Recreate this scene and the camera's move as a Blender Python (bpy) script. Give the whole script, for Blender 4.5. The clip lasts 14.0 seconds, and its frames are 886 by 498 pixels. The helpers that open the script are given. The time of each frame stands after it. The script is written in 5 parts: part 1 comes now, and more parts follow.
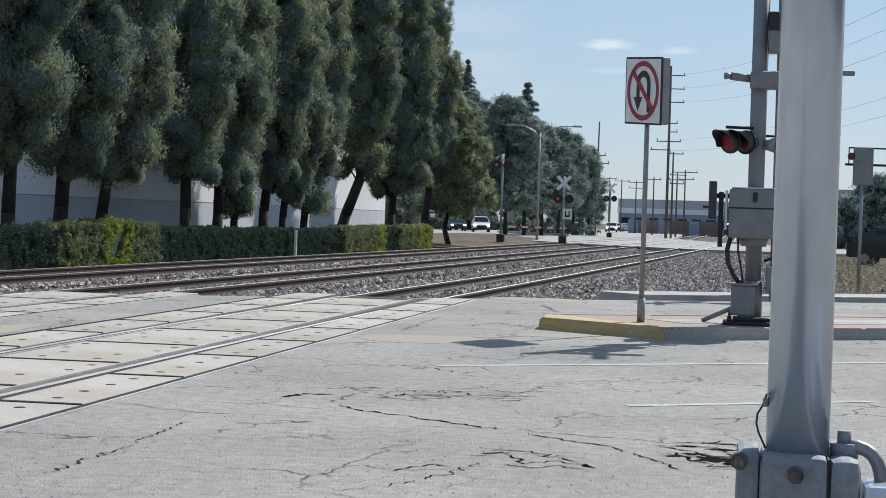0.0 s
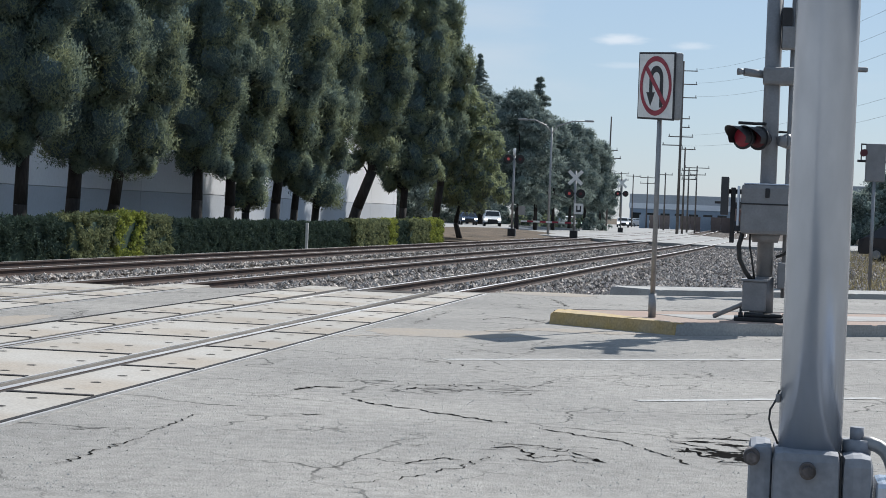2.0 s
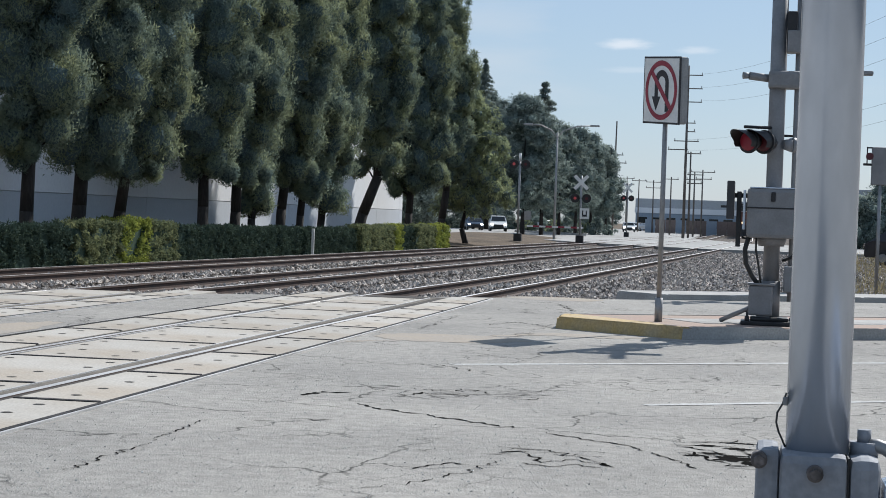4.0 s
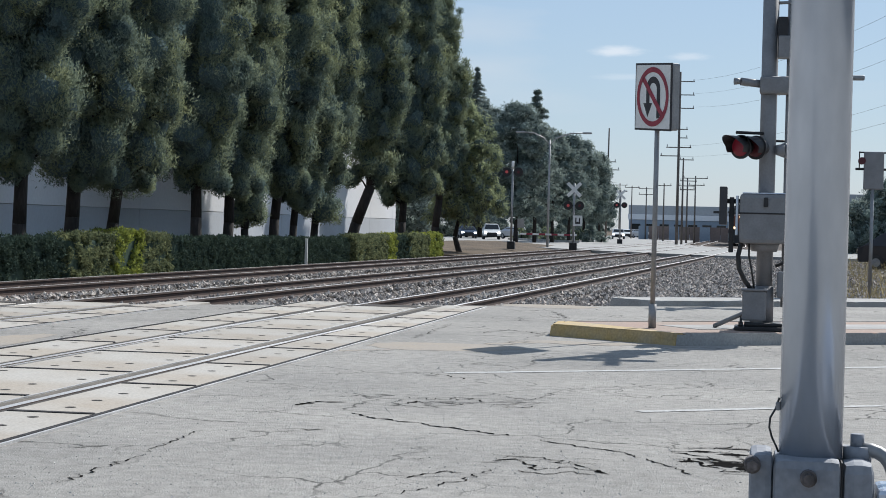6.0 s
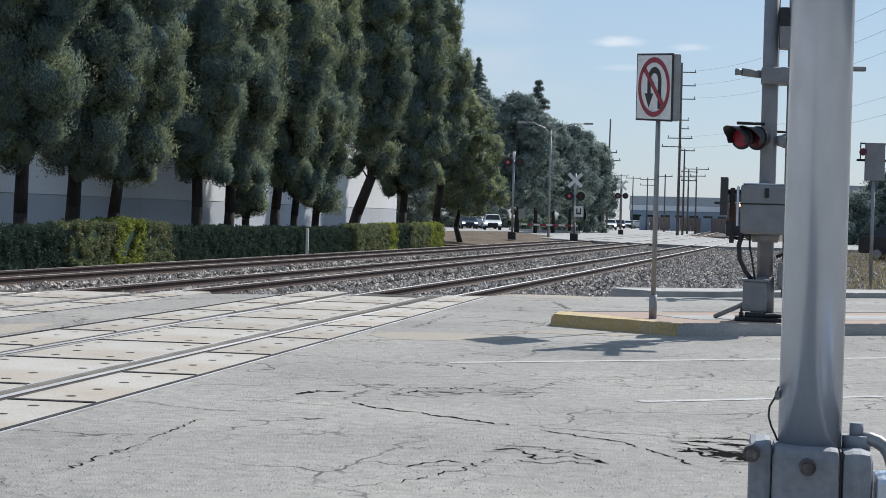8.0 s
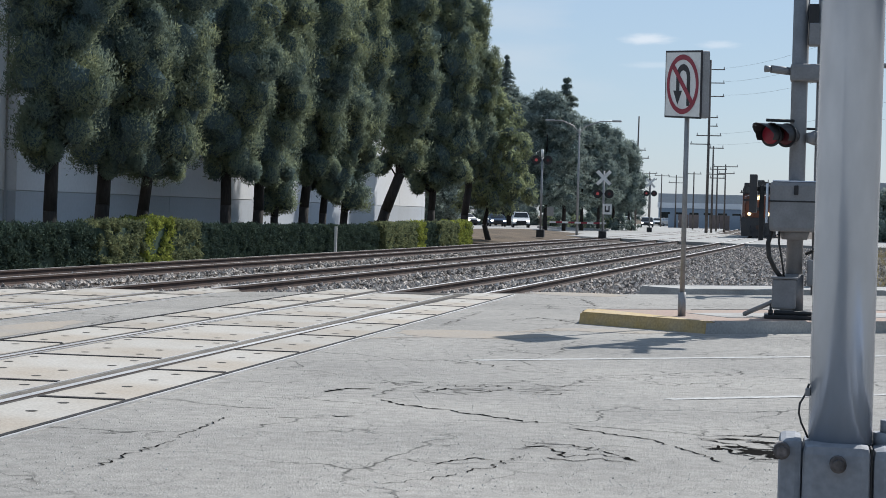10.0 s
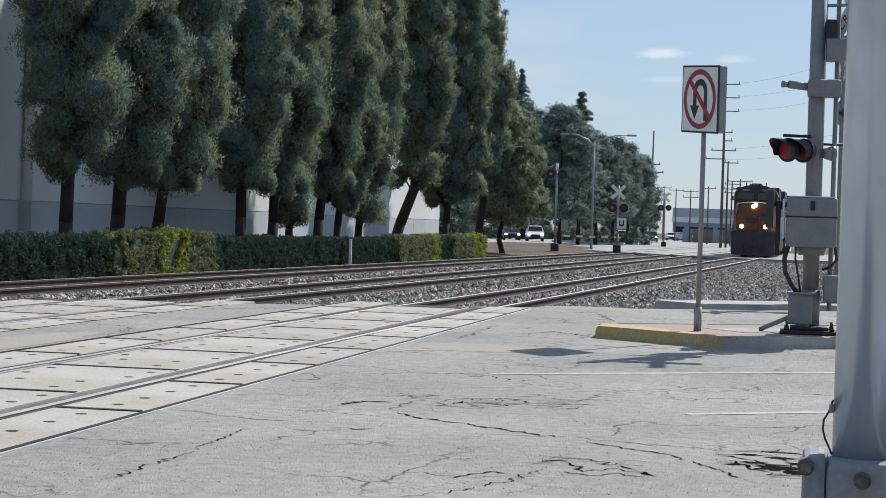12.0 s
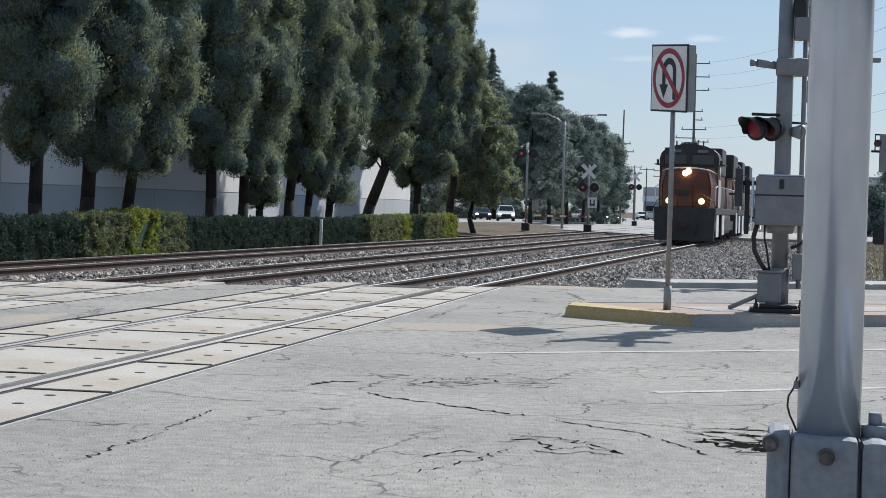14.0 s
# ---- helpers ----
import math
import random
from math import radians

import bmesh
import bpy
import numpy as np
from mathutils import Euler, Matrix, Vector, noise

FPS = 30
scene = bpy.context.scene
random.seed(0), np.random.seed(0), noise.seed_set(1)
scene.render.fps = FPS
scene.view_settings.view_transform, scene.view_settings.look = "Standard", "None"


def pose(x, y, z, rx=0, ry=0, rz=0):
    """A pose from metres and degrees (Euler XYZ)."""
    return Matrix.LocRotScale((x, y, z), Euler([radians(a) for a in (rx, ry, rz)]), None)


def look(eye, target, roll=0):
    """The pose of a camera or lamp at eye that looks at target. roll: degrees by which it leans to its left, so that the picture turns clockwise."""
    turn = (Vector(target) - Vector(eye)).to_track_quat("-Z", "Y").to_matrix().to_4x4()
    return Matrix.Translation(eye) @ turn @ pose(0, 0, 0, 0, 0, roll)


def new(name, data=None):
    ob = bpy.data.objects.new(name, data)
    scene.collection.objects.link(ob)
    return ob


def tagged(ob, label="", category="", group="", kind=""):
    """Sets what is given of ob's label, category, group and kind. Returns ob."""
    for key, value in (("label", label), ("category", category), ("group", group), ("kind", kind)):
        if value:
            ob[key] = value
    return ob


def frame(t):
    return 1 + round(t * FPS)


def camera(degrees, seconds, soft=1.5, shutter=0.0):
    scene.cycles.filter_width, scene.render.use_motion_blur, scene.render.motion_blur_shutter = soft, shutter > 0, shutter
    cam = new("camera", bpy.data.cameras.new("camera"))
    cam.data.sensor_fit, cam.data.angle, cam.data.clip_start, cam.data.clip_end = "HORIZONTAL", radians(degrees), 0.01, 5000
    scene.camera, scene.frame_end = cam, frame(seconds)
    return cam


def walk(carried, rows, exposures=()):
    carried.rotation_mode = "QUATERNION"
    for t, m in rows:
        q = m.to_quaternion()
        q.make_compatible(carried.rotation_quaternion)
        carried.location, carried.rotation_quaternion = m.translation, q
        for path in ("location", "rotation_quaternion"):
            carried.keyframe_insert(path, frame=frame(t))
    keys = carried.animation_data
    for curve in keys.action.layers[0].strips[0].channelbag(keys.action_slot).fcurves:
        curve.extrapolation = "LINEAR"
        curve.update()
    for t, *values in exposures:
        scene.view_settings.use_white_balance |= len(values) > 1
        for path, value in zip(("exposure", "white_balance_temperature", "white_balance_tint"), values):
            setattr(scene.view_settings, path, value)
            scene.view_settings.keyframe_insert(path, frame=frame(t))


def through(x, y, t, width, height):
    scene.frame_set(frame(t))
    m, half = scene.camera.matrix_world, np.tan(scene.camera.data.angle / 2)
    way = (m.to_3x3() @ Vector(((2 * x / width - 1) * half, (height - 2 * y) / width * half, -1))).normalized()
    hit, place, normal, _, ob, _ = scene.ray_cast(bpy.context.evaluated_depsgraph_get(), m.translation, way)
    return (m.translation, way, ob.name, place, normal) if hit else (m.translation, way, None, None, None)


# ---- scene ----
cam = camera(26.3, 14.0, soft=0.9)
PATH = [
    (0, (0.0316, 0.0045, 1.3802), (-3.026, 19.767, 1.054), 1.81),
    (0.5, (0.0336, 0.0019, 1.3811), (-2.985, 19.770, 1.047), 1.94),
    (1, (0.0336, 0.0007, 1.3803), (-2.977, 19.770, 1.029), 2.00),
    (1.5, (0.0305, -0.0014, 1.3804), (-3.044, 19.757, 1.013), 2.07),
    (2, (0.0247, -0.0025, 1.3792), (-3.144, 19.741, 0.985), 2.19),
    (4.5, (0.0240, -0.0095, 1.3748), (-3.225, 19.722, 1.063), 1.87),
    (5, (0.0309, -0.0057, 1.3728), (-3.214, 19.727, 1.092), 1.71),
    (5.5, (0.0313, -0.0125, 1.3755), (-3.176, 19.727, 1.112), 1.56),
    (6, (0.0298, -0.0077, 1.3762), (-3.140, 19.738, 1.128), 1.41),
    (6.5, (0.0255, 0.0096, 1.3722), (-3.140, 19.756, 1.111), 1.35),
    (7, (0.0290, -0.0016, 1.3724), (-3.122, 19.746, 1.059), 1.49),
    (9.5, (0.0339, -0.0164, 1.3685), (-3.256, 19.708, 1.001), 1.51),
    (10, (0.0306, -0.0112, 1.3685), (-3.440, 19.682, 0.988), 1.48),
    (10.5, (0.0160, -0.0071, 1.3677), (-3.677, 19.645, 0.989), 1.53),
    (11, (-0.0003, -0.0007, 1.3682), (-3.815, 19.629, 1.001), 1.68),
    (11.5, (-0.0027, -0.0273, 1.3662), (-3.747, 19.616, 1.046), 1.86),
    (12, (0.0036, -0.0265, 1.3702), (-3.614, 19.642, 1.124), 1.82),
    (12.5, (0.0119, -0.0026, 1.3606), (-3.567, 19.674, 1.203), 1.78),
    (13, (0.0175, -0.0135, 1.3609), (-3.554, 19.664, 1.218), 1.79),
    (13.5, (0.0166, -0.0574, 1.3672), (-3.456, 19.638, 1.164), 1.76),
    (14, (0.0186, -0.0270, 1.3670), (-3.293, 19.692, 0.920), 1.59),
]
walk(cam, [(t, look(eye, target, roll)) for t, eye, target, roll in PATH],
     exposures=[(0, 0.22, 6150, 10), (14, 0.22, 6150, 10)])

# ---- light ----
SUN_AZ, SUN_EL = radians(25.0), radians(42.0)      # azimuth clockwise from +y
world = bpy.data.worlds.new("world")
scene.world = world
world.use_nodes = True
wn, wl = world.node_tree.nodes, world.node_tree.links
bg = wn["Background"]
sky = wn.new("ShaderNodeTexSky")
sky.sky_type, sky.sun_disc = "NISHITA", False
sky.sun_elevation, sky.sun_rotation = SUN_EL, SUN_AZ
sky.air_density, sky.dust_density, sky.ozone_density = 1.0, 0.35, 2.2
# thin high cloud streaks
wco = wn.new("ShaderNodeTexCoord")
wmap = wn.new("ShaderNodeMapping")
wmap.inputs["Scale"].default_value = (5.0, 5.0, 26.0)
wno = wn.new("ShaderNodeTexNoise")
wno.inputs["Scale"].default_value, wno.inputs["Detail"].default_value = 1.1, 6.0
wrm = wn.new("ShaderNodeMapRange")
wrm.inputs["From Min"].default_value, wrm.inputs["From Max"].default_value = 0.56, 0.80
wrm.inputs["To Max"].default_value = 0.55
wmx = wn.new("ShaderNodeMix")
wmx.data_type = "RGBA"
wmx.inputs["B"].default_value = (6.8, 7.2, 7.5, 1)
wl.new(wco.outputs["Generated"], wmap.inputs["Vector"])
wl.new(wmap.outputs["Vector"], wno.inputs["Vector"])
wl.new(wno.outputs["Fac"], wrm.inputs["Value"])
wl.new(wrm.outputs["Result"], wmx.inputs["Factor"])
veil = wn.new("ShaderNodeMix")                      # thin bright haze over the whole sky
veil.data_type = "RGBA"
veil.inputs["Factor"].default_value = 0.62
veil.inputs["B"].default_value = (3.85, 5.0, 6.5, 1)
wl.new(sky.outputs["Color"], veil.inputs["A"])
wl.new(veil.outputs["Result"], wmx.inputs["A"])
last = wmx.outputs["Result"]
# small fair-weather cloud wisps low over the tracks: (x, z) of the direction, half width, half height, density
for cx, cz_, hw, hh, dense in ((-0.0700, 0.0934, 0.0165, 0.0036, 0.62), (-0.0330, 0.0910, 0.0130, 0.0026, 0.36), (-0.0660, 0.0800, 0.0200, 0.0022, 0.22)):
    puff = wn.new("ShaderNodeMapping")
    puff.inputs["Location"].default_value = (-cx / hw, 0, -cz_ / hh)
    puff.inputs["Scale"].default_value = (1 / hw, 0, 1 / hh)
    wl.new(wco.outputs["Generated"], puff.inputs["Vector"])
    ragged = wn.new("ShaderNodeTexNoise")
    ragged.inputs["Scale"].default_value, ragged.inputs["Detail"].default_value = 1.3, 5.0
    wl.new(puff.outputs["Vector"], ragged.inputs["Vector"])
    ln = wn.new("ShaderNodeVectorMath")
    ln.operation = "LENGTH"
    wl.new(puff.outputs["Vector"], ln.inputs[0])
    thick = wn.new("ShaderNodeMath")
    thick.operation = "SUBTRACT"
    wl.new(ragged.outputs["Fac"], thick.inputs[0])
    wl.new(ln.outputs["Value"], thick.inputs[1])
    soft_edge = wn.new("ShaderNodeMapRange")
    soft_edge.interpolation_type = "SMOOTHSTEP"
    soft_edge.inputs["From Min"].default_value, soft_edge.inputs["From Max"].default_value = -0.55, 0.35
    soft_edge.inputs["To Max"].default_value = dense
    wl.new(thick.outputs["Value"], soft_edge.inputs["Value"])
    over = wn.new("ShaderNodeMix")
    over.data_type = "RGBA"
    over.inputs["B"].default_value = (9.0, 9.1, 9.2, 1)
    wl.new(soft_edge.outputs["Result"], over.inputs["Factor"])
    wl.new(last, over.inputs["A"])
    last = over.outputs["Result"]
wl.new(last, bg.inputs["Color"])
bg.inputs["Strength"].default_value = 0.086
sun_data = bpy.data.lights.new("sun", "SUN")
sun_data.energy, sun_data.angle, sun_data.color = 4.9, radians(0.5), (1.0, 0.95, 0.87)
sun = new("sun", sun_data)
sun_dir = Vector((math.sin(SUN_AZ) * math.cos(SUN_EL), math.cos(SUN_AZ) * math.cos(SUN_EL), math.sin(SUN_EL)))
sun.matrix_world = look(sun_dir * 100, (0, 0, 0))

# ---- materials ----


def mat(name, color, rough=0.7, metal=0.0, vary=0.15, scale=4.0, fine=60.0, bump=0.15, color2=None, spec=0.4, island=0.0, obj=0.0, stretch=(1, 1, 1), dist=0.01, hard=0.2):
    """A surface with large blotches, fine grain and a fine bump, in object space metres."""
    m = bpy.data.materials.new(name)
    m.use_nodes = True
    n, l = m.node_tree.nodes, m.node_tree.links
    b = n["Principled BSDF"]
    b.inputs["Roughness"].default_value, b.inputs["Metallic"].default_value = rough, metal
    b.inputs["Specular IOR Level"].default_value = spec
    tc = n.new("ShaderNodeTexCoord")
    mp = n.new("ShaderNodeMapping")
    mp.inputs["Scale"].default_value = stretch
    l.new(tc.outputs["Object"], mp.inputs["Vector"])
    big, small = n.new("ShaderNodeTexNoise"), n.new("ShaderNodeTexNoise")
    big.inputs["Scale"].default_value, big.inputs["Detail"].default_value = scale, 5.0
    small.inputs["Scale"].default_value, small.inputs["Detail"].default_value = fine, 3.0
    l.new(mp.outputs["Vector"], big.inputs["Vector"])
    l.new(mp.outputs["Vector"], small.inputs["Vector"])
    c2 = color2 or tuple(c * (1 - 2.2 * vary) for c in color)
    ramp = n.new("ShaderNodeMix")
    ramp.data_type = "RGBA"
    ramp.inputs["A"].default_value, ramp.inputs["B"].default_value = (*color, 1), (*c2, 1)
    mr = n.new("ShaderNodeMapRange")
    mr.inputs["From Min"].default_value, mr.inputs["From Max"].default_value = 0.35, 0.68
    l.new(big.outputs["Fac"], mr.inputs["Value"])
    l.new(mr.outputs["Result"], ramp.inputs["Factor"])
    gr = n.new("ShaderNodeMapRange")
    gr.inputs["From Min"].default_value, gr.inputs["From Max"].default_value = 0.5 - hard, 0.5 + hard
    gr.inputs["To Min"].default_value, gr.inputs["To Max"].default_value = 1 - vary, 1 + vary
    l.new(small.outputs["Fac"], gr.inputs["Value"])
    mul = n.new("ShaderNodeMix")
    mul.data_type, mul.blend_type = "RGBA", "MULTIPLY"
    mul.inputs["Factor"].default_value = 1.0
    l.new(ramp.outputs["Result"], mul.inputs["A"])
    l.new(gr.outputs["Result"], mul.inputs["B"])
    out = mul.outputs["Result"]
    if island or obj:
        if island:
            src = n.new("ShaderNodeNewGeometry").outputs["Random Per Island"]
        else:
            src = n.new("ShaderNodeObjectInfo").outputs["Random"]
        amount = island or obj
        ir = n.new("ShaderNodeMapRange")
        ir.inputs["To Min"].default_value, ir.inputs["To Max"].default_value = 1 - amount, 1 + amount
        l.new(src, ir.inputs["Value"])
        mi = n.new("ShaderNodeMix")
        mi.data_type, mi.blend_type = "RGBA", "MULTIPLY"
        mi.inputs["Factor"].default_value = 1.0
        l.new(out, mi.inputs["A"])
        l.new(ir.outputs["Result"], mi.inputs["B"])
        out = mi.outputs["Result"]
    l.new(out, b.inputs["Base Color"])
    if bump:
        bp = n.new("ShaderNodeBump")
        bp.inputs["Strength"].default_value, bp.inputs["Distance"].default_value = bump, dist
        l.new(small.outputs["Fac"], bp.inputs["Height"])
        l.new(bp.outputs["Normal"], b.inputs["Normal"])
    return m


def glow(name, color, strength):
    m = bpy.data.materials.new(name)
    m.use_nodes = True
    b = m.node_tree.nodes["Principled BSDF"]
    b.inputs["Base Color"].default_value = (*color, 1)
    b.inputs["Emission Color"].default_value = (*color, 1)
    b.inputs["Emission Strength"].default_value = strength
    return m


def leafy(name, color, color2, through=0.35, island=0.4, scale=0.9):
    """Foliage: each blade its own tint, some light passing through."""
    m = mat(name, color, rough=0.85, vary=0.2, scale=scale, fine=9.0, bump=0.0, color2=color2, spec=0.02, island=island)
    n, l = m.node_tree.nodes, m.node_tree.links
    b, out = n["Principled BSDF"], n["Material Output"]
    tr = n.new("ShaderNodeBsdfTranslucent")
    mx = n.new("ShaderNodeMixShader")
    mx.inputs["Fac"].default_value = through
    src = b.inputs["Base Color"].links[0].from_socket
    l.new(src, tr.inputs["Color"])
    l.new(b.outputs["BSDF"], mx.inputs[1])
    l.new(tr.outputs["BSDF"], mx.inputs[2])
    l.new(mx.outputs["Shader"], out.inputs["Surface"])
    return m


def asphalt_material(name, color, color2):
    """Aged asphalt: blotches, aggregate speckle and a faint net of fine cracks."""
    m = mat(name, color, rough=0.85, vary=0.10, scale=0.35, fine=70.0, bump=0.7, color2=color2, spec=0.15, dist=0.012, hard=0.09)
    n, l = m.node_tree.nodes, m.node_tree.links
    b = n["Principled BSDF"]
    src = b.inputs["Base Color"].links[0].from_socket
    tc = n.new("ShaderNodeTexCoord")
    warp = n.new("ShaderNodeTexNoise")
    warp.inputs["Scale"].default_value, warp.inputs["Detail"].default_value = 1.6, 5.0
    add = n.new("ShaderNodeMix")
    add.data_type = "VECTOR"
    add.inputs["Factor"].default_value = 0.42
    l.new(tc.outputs["Object"], add.inputs["A"])
    l.new(tc.outputs["Object"], warp.inputs["Vector"])
    l.new(warp.outputs["Color"], add.inputs["B"])
    grit = n.new("ShaderNodeTexNoise")                  # patches of exposed dark stone and light fines
    grit.inputs["Scale"].default_value, grit.inputs["Detail"].default_value = 9.0, 8.0
    l.new(tc.outputs["Object"], grit.inputs["Vector"])
    gm = n.new("ShaderNodeMapRange")
    gm.inputs["From Min"].default_value, gm.inputs["From Max"].default_value = 0.36, 0.64
    gm.inputs["To Min"].default_value, gm.inputs["To Max"].default_value = 0.86, 1.10
    l.new(grit.outputs["Fac"], gm.inputs["Value"])
    g2 = n.new("ShaderNodeMix")
    g2.data_type, g2.blend_type = "RGBA", "MULTIPLY"
    g2.inputs["Factor"].default_value = 1.0
    l.new(src, g2.inputs["A"])
    l.new(gm.outputs["Result"], g2.inputs["B"])
    src = g2.outputs["Result"]
    for size, width, lo, hi, seed in ((0.95, 0.010, 0.42, 0.56, 0.0), (3.1, 0.022, 0.54, 0.66, 7.0)):
        vor = n.new("ShaderNodeTexVoronoi")
        vor.feature = "DISTANCE_TO_EDGE"
        vor.inputs["Scale"].default_value = size
        l.new(add.outputs["Result"], vor.inputs["Vector"])
        cr = n.new("ShaderNodeMapRange")
        cr.inputs["From Min"].default_value, cr.inputs["From Max"].default_value = width * 0.3, width
        cr.inputs["To Min"].default_value, cr.inputs["To Max"].default_value = 0.28, 1.0
        l.new(vor.outputs["Distance"], cr.inputs["Value"])
        # cracks fade in and out over the surface
        shift = n.new("ShaderNodeMapping")
        shift.inputs["Location"].default_value = (seed, seed, 0)
        l.new(tc.outputs["Object"], shift.inputs["Vector"])
        fade = n.new("ShaderNodeTexNoise")
        fade.inputs["Scale"].default_value = 0.55
        l.new(shift.outputs["Vector"], fade.inputs["Vector"])
        fr = n.new("ShaderNodeMapRange")
        fr.inputs["From Min"].default_value, fr.inputs["From Max"].default_value = lo, hi
        l.new(fade.outputs["Fac"], fr.inputs["Value"])
        mu = n.new("ShaderNodeMix")
        mu.data_type, mu.blend_type = "RGBA", "MULTIPLY"
        l.new(fr.outputs["Result"], mu.inputs["Factor"])
        l.new(src, mu.inputs["A"])
        l.new(cr.outputs["Result"], mu.inputs["B"])
        src = mu.outputs["Result"]
    l.new(src, b.inputs["Base Color"])
    return m


ASPHALT = asphalt_material("asphalt", (0.328, 0.313, 0.287), (0.242, 0.233, 0.217))
FAR_ROAD = mat("pale_road", (0.34, 0.335, 0.32), rough=0.9, vary=0.12, scale=0.2, fine=20, bump=0.1)
DIRT = mat("dirt", (0.145, 0.112, 0.083), rough=0.95, vary=0.25, scale=0.5, fine=14, bump=0.6, color2=(0.09, 0.074, 0.057), spec=0.1, dist=0.05)
BALLAST = mat("ballast_bed", (0.15, 0.13, 0.115), rough=0.95, vary=0.5, scale=1.0, fine=16, bump=1.0, color2=(0.09, 0.08, 0.072), spec=0.1, dist=0.06)
STONE = mat("ballast_stone", (0.48, 0.425, 0.37), rough=0.9, vary=0.2, scale=5, fine=60, bump=0.1, color2=(0.25, 0.22, 0.20), spec=0.15, island=0.7)
PANEL = mat("panel_concrete", (0.40, 0.382, 0.348), rough=0.85, vary=0.16, scale=0.7, fine=50, bump=0.15, color2=(0.335, 0.29, 0.235), obj=0.08)
GAP_DARK = mat("dark_gap_sheet", (0.06, 0.053, 0.046), rough=0.95, vary=0.25, scale=2, fine=30, bump=0.3, color2=(0.03, 0.026, 0.024))
# fill tone darkened to draw the dark line beside each rail
FILL = mat("flangeway_fill", (0.16, 0.14, 0.115), rough=0.95, vary=0.2, scale=2, fine=30, bump=0.3, color2=(0.095, 0.085, 0.072))
JOINT_DARK = mat("dark_joint_strip", (0.035, 0.034, 0.036), rough=0.85, vary=0.25, scale=4, fine=30, bump=0.2, spec=0.2)
HOLE = mat("lag_hole_shade", (0.03, 0.028, 0.025), rough=0.9, vary=0.2)
STEEL = mat("rail_running_steel", (0.72, 0.70, 0.68), rough=0.5, metal=1.0, vary=0.1, scale=1, fine=30, bump=0.05)
RUST = mat("rail_rust", (0.075, 0.046, 0.036), rough=0.85, vary=0.25, scale=3, fine=40, bump=0.3, color2=(0.045, 0.03, 0.026))
TIE = mat("tie_timber", (0.12, 0.095, 0.075), rough=0.95, vary=0.3, scale=3, fine=30, bump=0.4)
KERB = mat("kerb_concrete", (0.40, 0.39, 0.37), rough=0.9, vary=0.14, scale=1.3, fine=40, bump=0.25)
YELLOW = mat("yellow_kerb_paint", (0.42, 0.295, 0.115), rough=0.75, vary=0.18, scale=3, fine=35, bump=0.15, color2=(0.40, 0.315, 0.19))
ISLAND_TOP = mat("red_island_paving", (0.34, 0.235, 0.19), rough=0.9, vary=0.15, scale=2, fine=30, bump=0.2, color2=(0.30, 0.245, 0.20))
PAINT = mat("worn_road_paint", (0.44, 0.44, 0.43), rough=0.85, vary=0.3, scale=6, fine=25, bump=0.2, color2=(0.33, 0.325, 0.31))
CHIP = mat("loose_road_chip", (0.50, 0.485, 0.45), rough=0.9, vary=0.1, scale=5, fine=60, bump=0.0, color2=(0.38, 0.37, 0.345), spec=0.15, island=0.35)
CRACK_TONE = mat("crack_dark", (0.022, 0.021, 0.02), rough=1.0, spec=0.0, vary=0.3, scale=5, fine=40)
TAN = mat("rusty_silt", (0.325, 0.28, 0.225), rough=0.95, vary=0.15, scale=1.2, fine=30, bump=0.2, color2=(0.29, 0.265, 0.235))
UNSEEN_WALL = mat("unseen_wall_grey", (0.17, 0.155, 0.14), rough=0.95, vary=0.12, scale=1.2, fine=18, bump=0.3)
CAST = mat("cast_aluminium", (0.27, 0.285, 0.315), rough=0.7, metal=0.0, vary=0.12, scale=6, fine=45, bump=0.15, spec=0.25)
ALUM = mat("painted_aluminium", (0.57, 0.62, 0.70), rough=0.24, metal=0.55, vary=0.05, scale=2.5, fine=25, bump=0.04, color2=(0.43, 0.475, 0.55), stretch=(1, 1, 0.35))
GALV = mat("galvanised_steel", (0.30, 0.30, 0.30), rough=0.5, metal=0.5, vary=0.08, scale=6, fine=50, bump=0.06)
RUSTY_BOLT = mat("weathered_bolt", (0.17, 0.15, 0.145), rough=0.65, metal=0.3, vary=0.25, scale=20, fine=90, bump=0.2)
GREY = mat("grey_gear_paint", (0.23, 0.23, 0.235), rough=0.55, metal=0.2, vary=0.08, scale=5, fine=40, bump=0.06)
GEAR = mat("dark_grey_gear", (0.05, 0.05, 0.053), rough=0.6, vary=0.12, scale=5, fine=40, bump=0.05)
DARK = mat("dark_paint", (0.025, 0.025, 0.027), rough=0.55, vary=0.2, scale=5, fine=40, bump=0.05)
RUBBER = mat("black_cable", (0.04, 0.04, 0.04), rough=0.6, vary=0.2)
WHITE = mat("white_sheeting", (0.72, 0.72, 0.70), rough=0.5, vary=0.05, scale=6, fine=30, bump=0.0)
RED = mat("red_sheeting", (0.30, 0.042, 0.065), rough=0.5, vary=0.1, scale=6, fine=30, bump=0.0)
BLACK = mat("black_sheeting", (0.03, 0.03, 0.035), rough=0.5, vary=0.1, scale=6, fine=30, bump=0.0)
WALL = mat("tilt_up_white", (0.74, 0.75, 0.76), rough=0.85, vary=0.04, scale=0.25, fine=8, bump=0.05, color2=(0.68, 0.69, 0.71))
WAINSCOT = mat("grey_band_paint", (0.50, 0.53, 0.57), rough=0.85, vary=0.04, scale=0.3, fine=8, bump=0.05)
# olive tone raised for sunlit rims, second tone blued for shade
PINE = leafy("pine_needles", (0.265, 0.295, 0.165), (0.122, 0.176, 0.172), 0.48, 0.16)
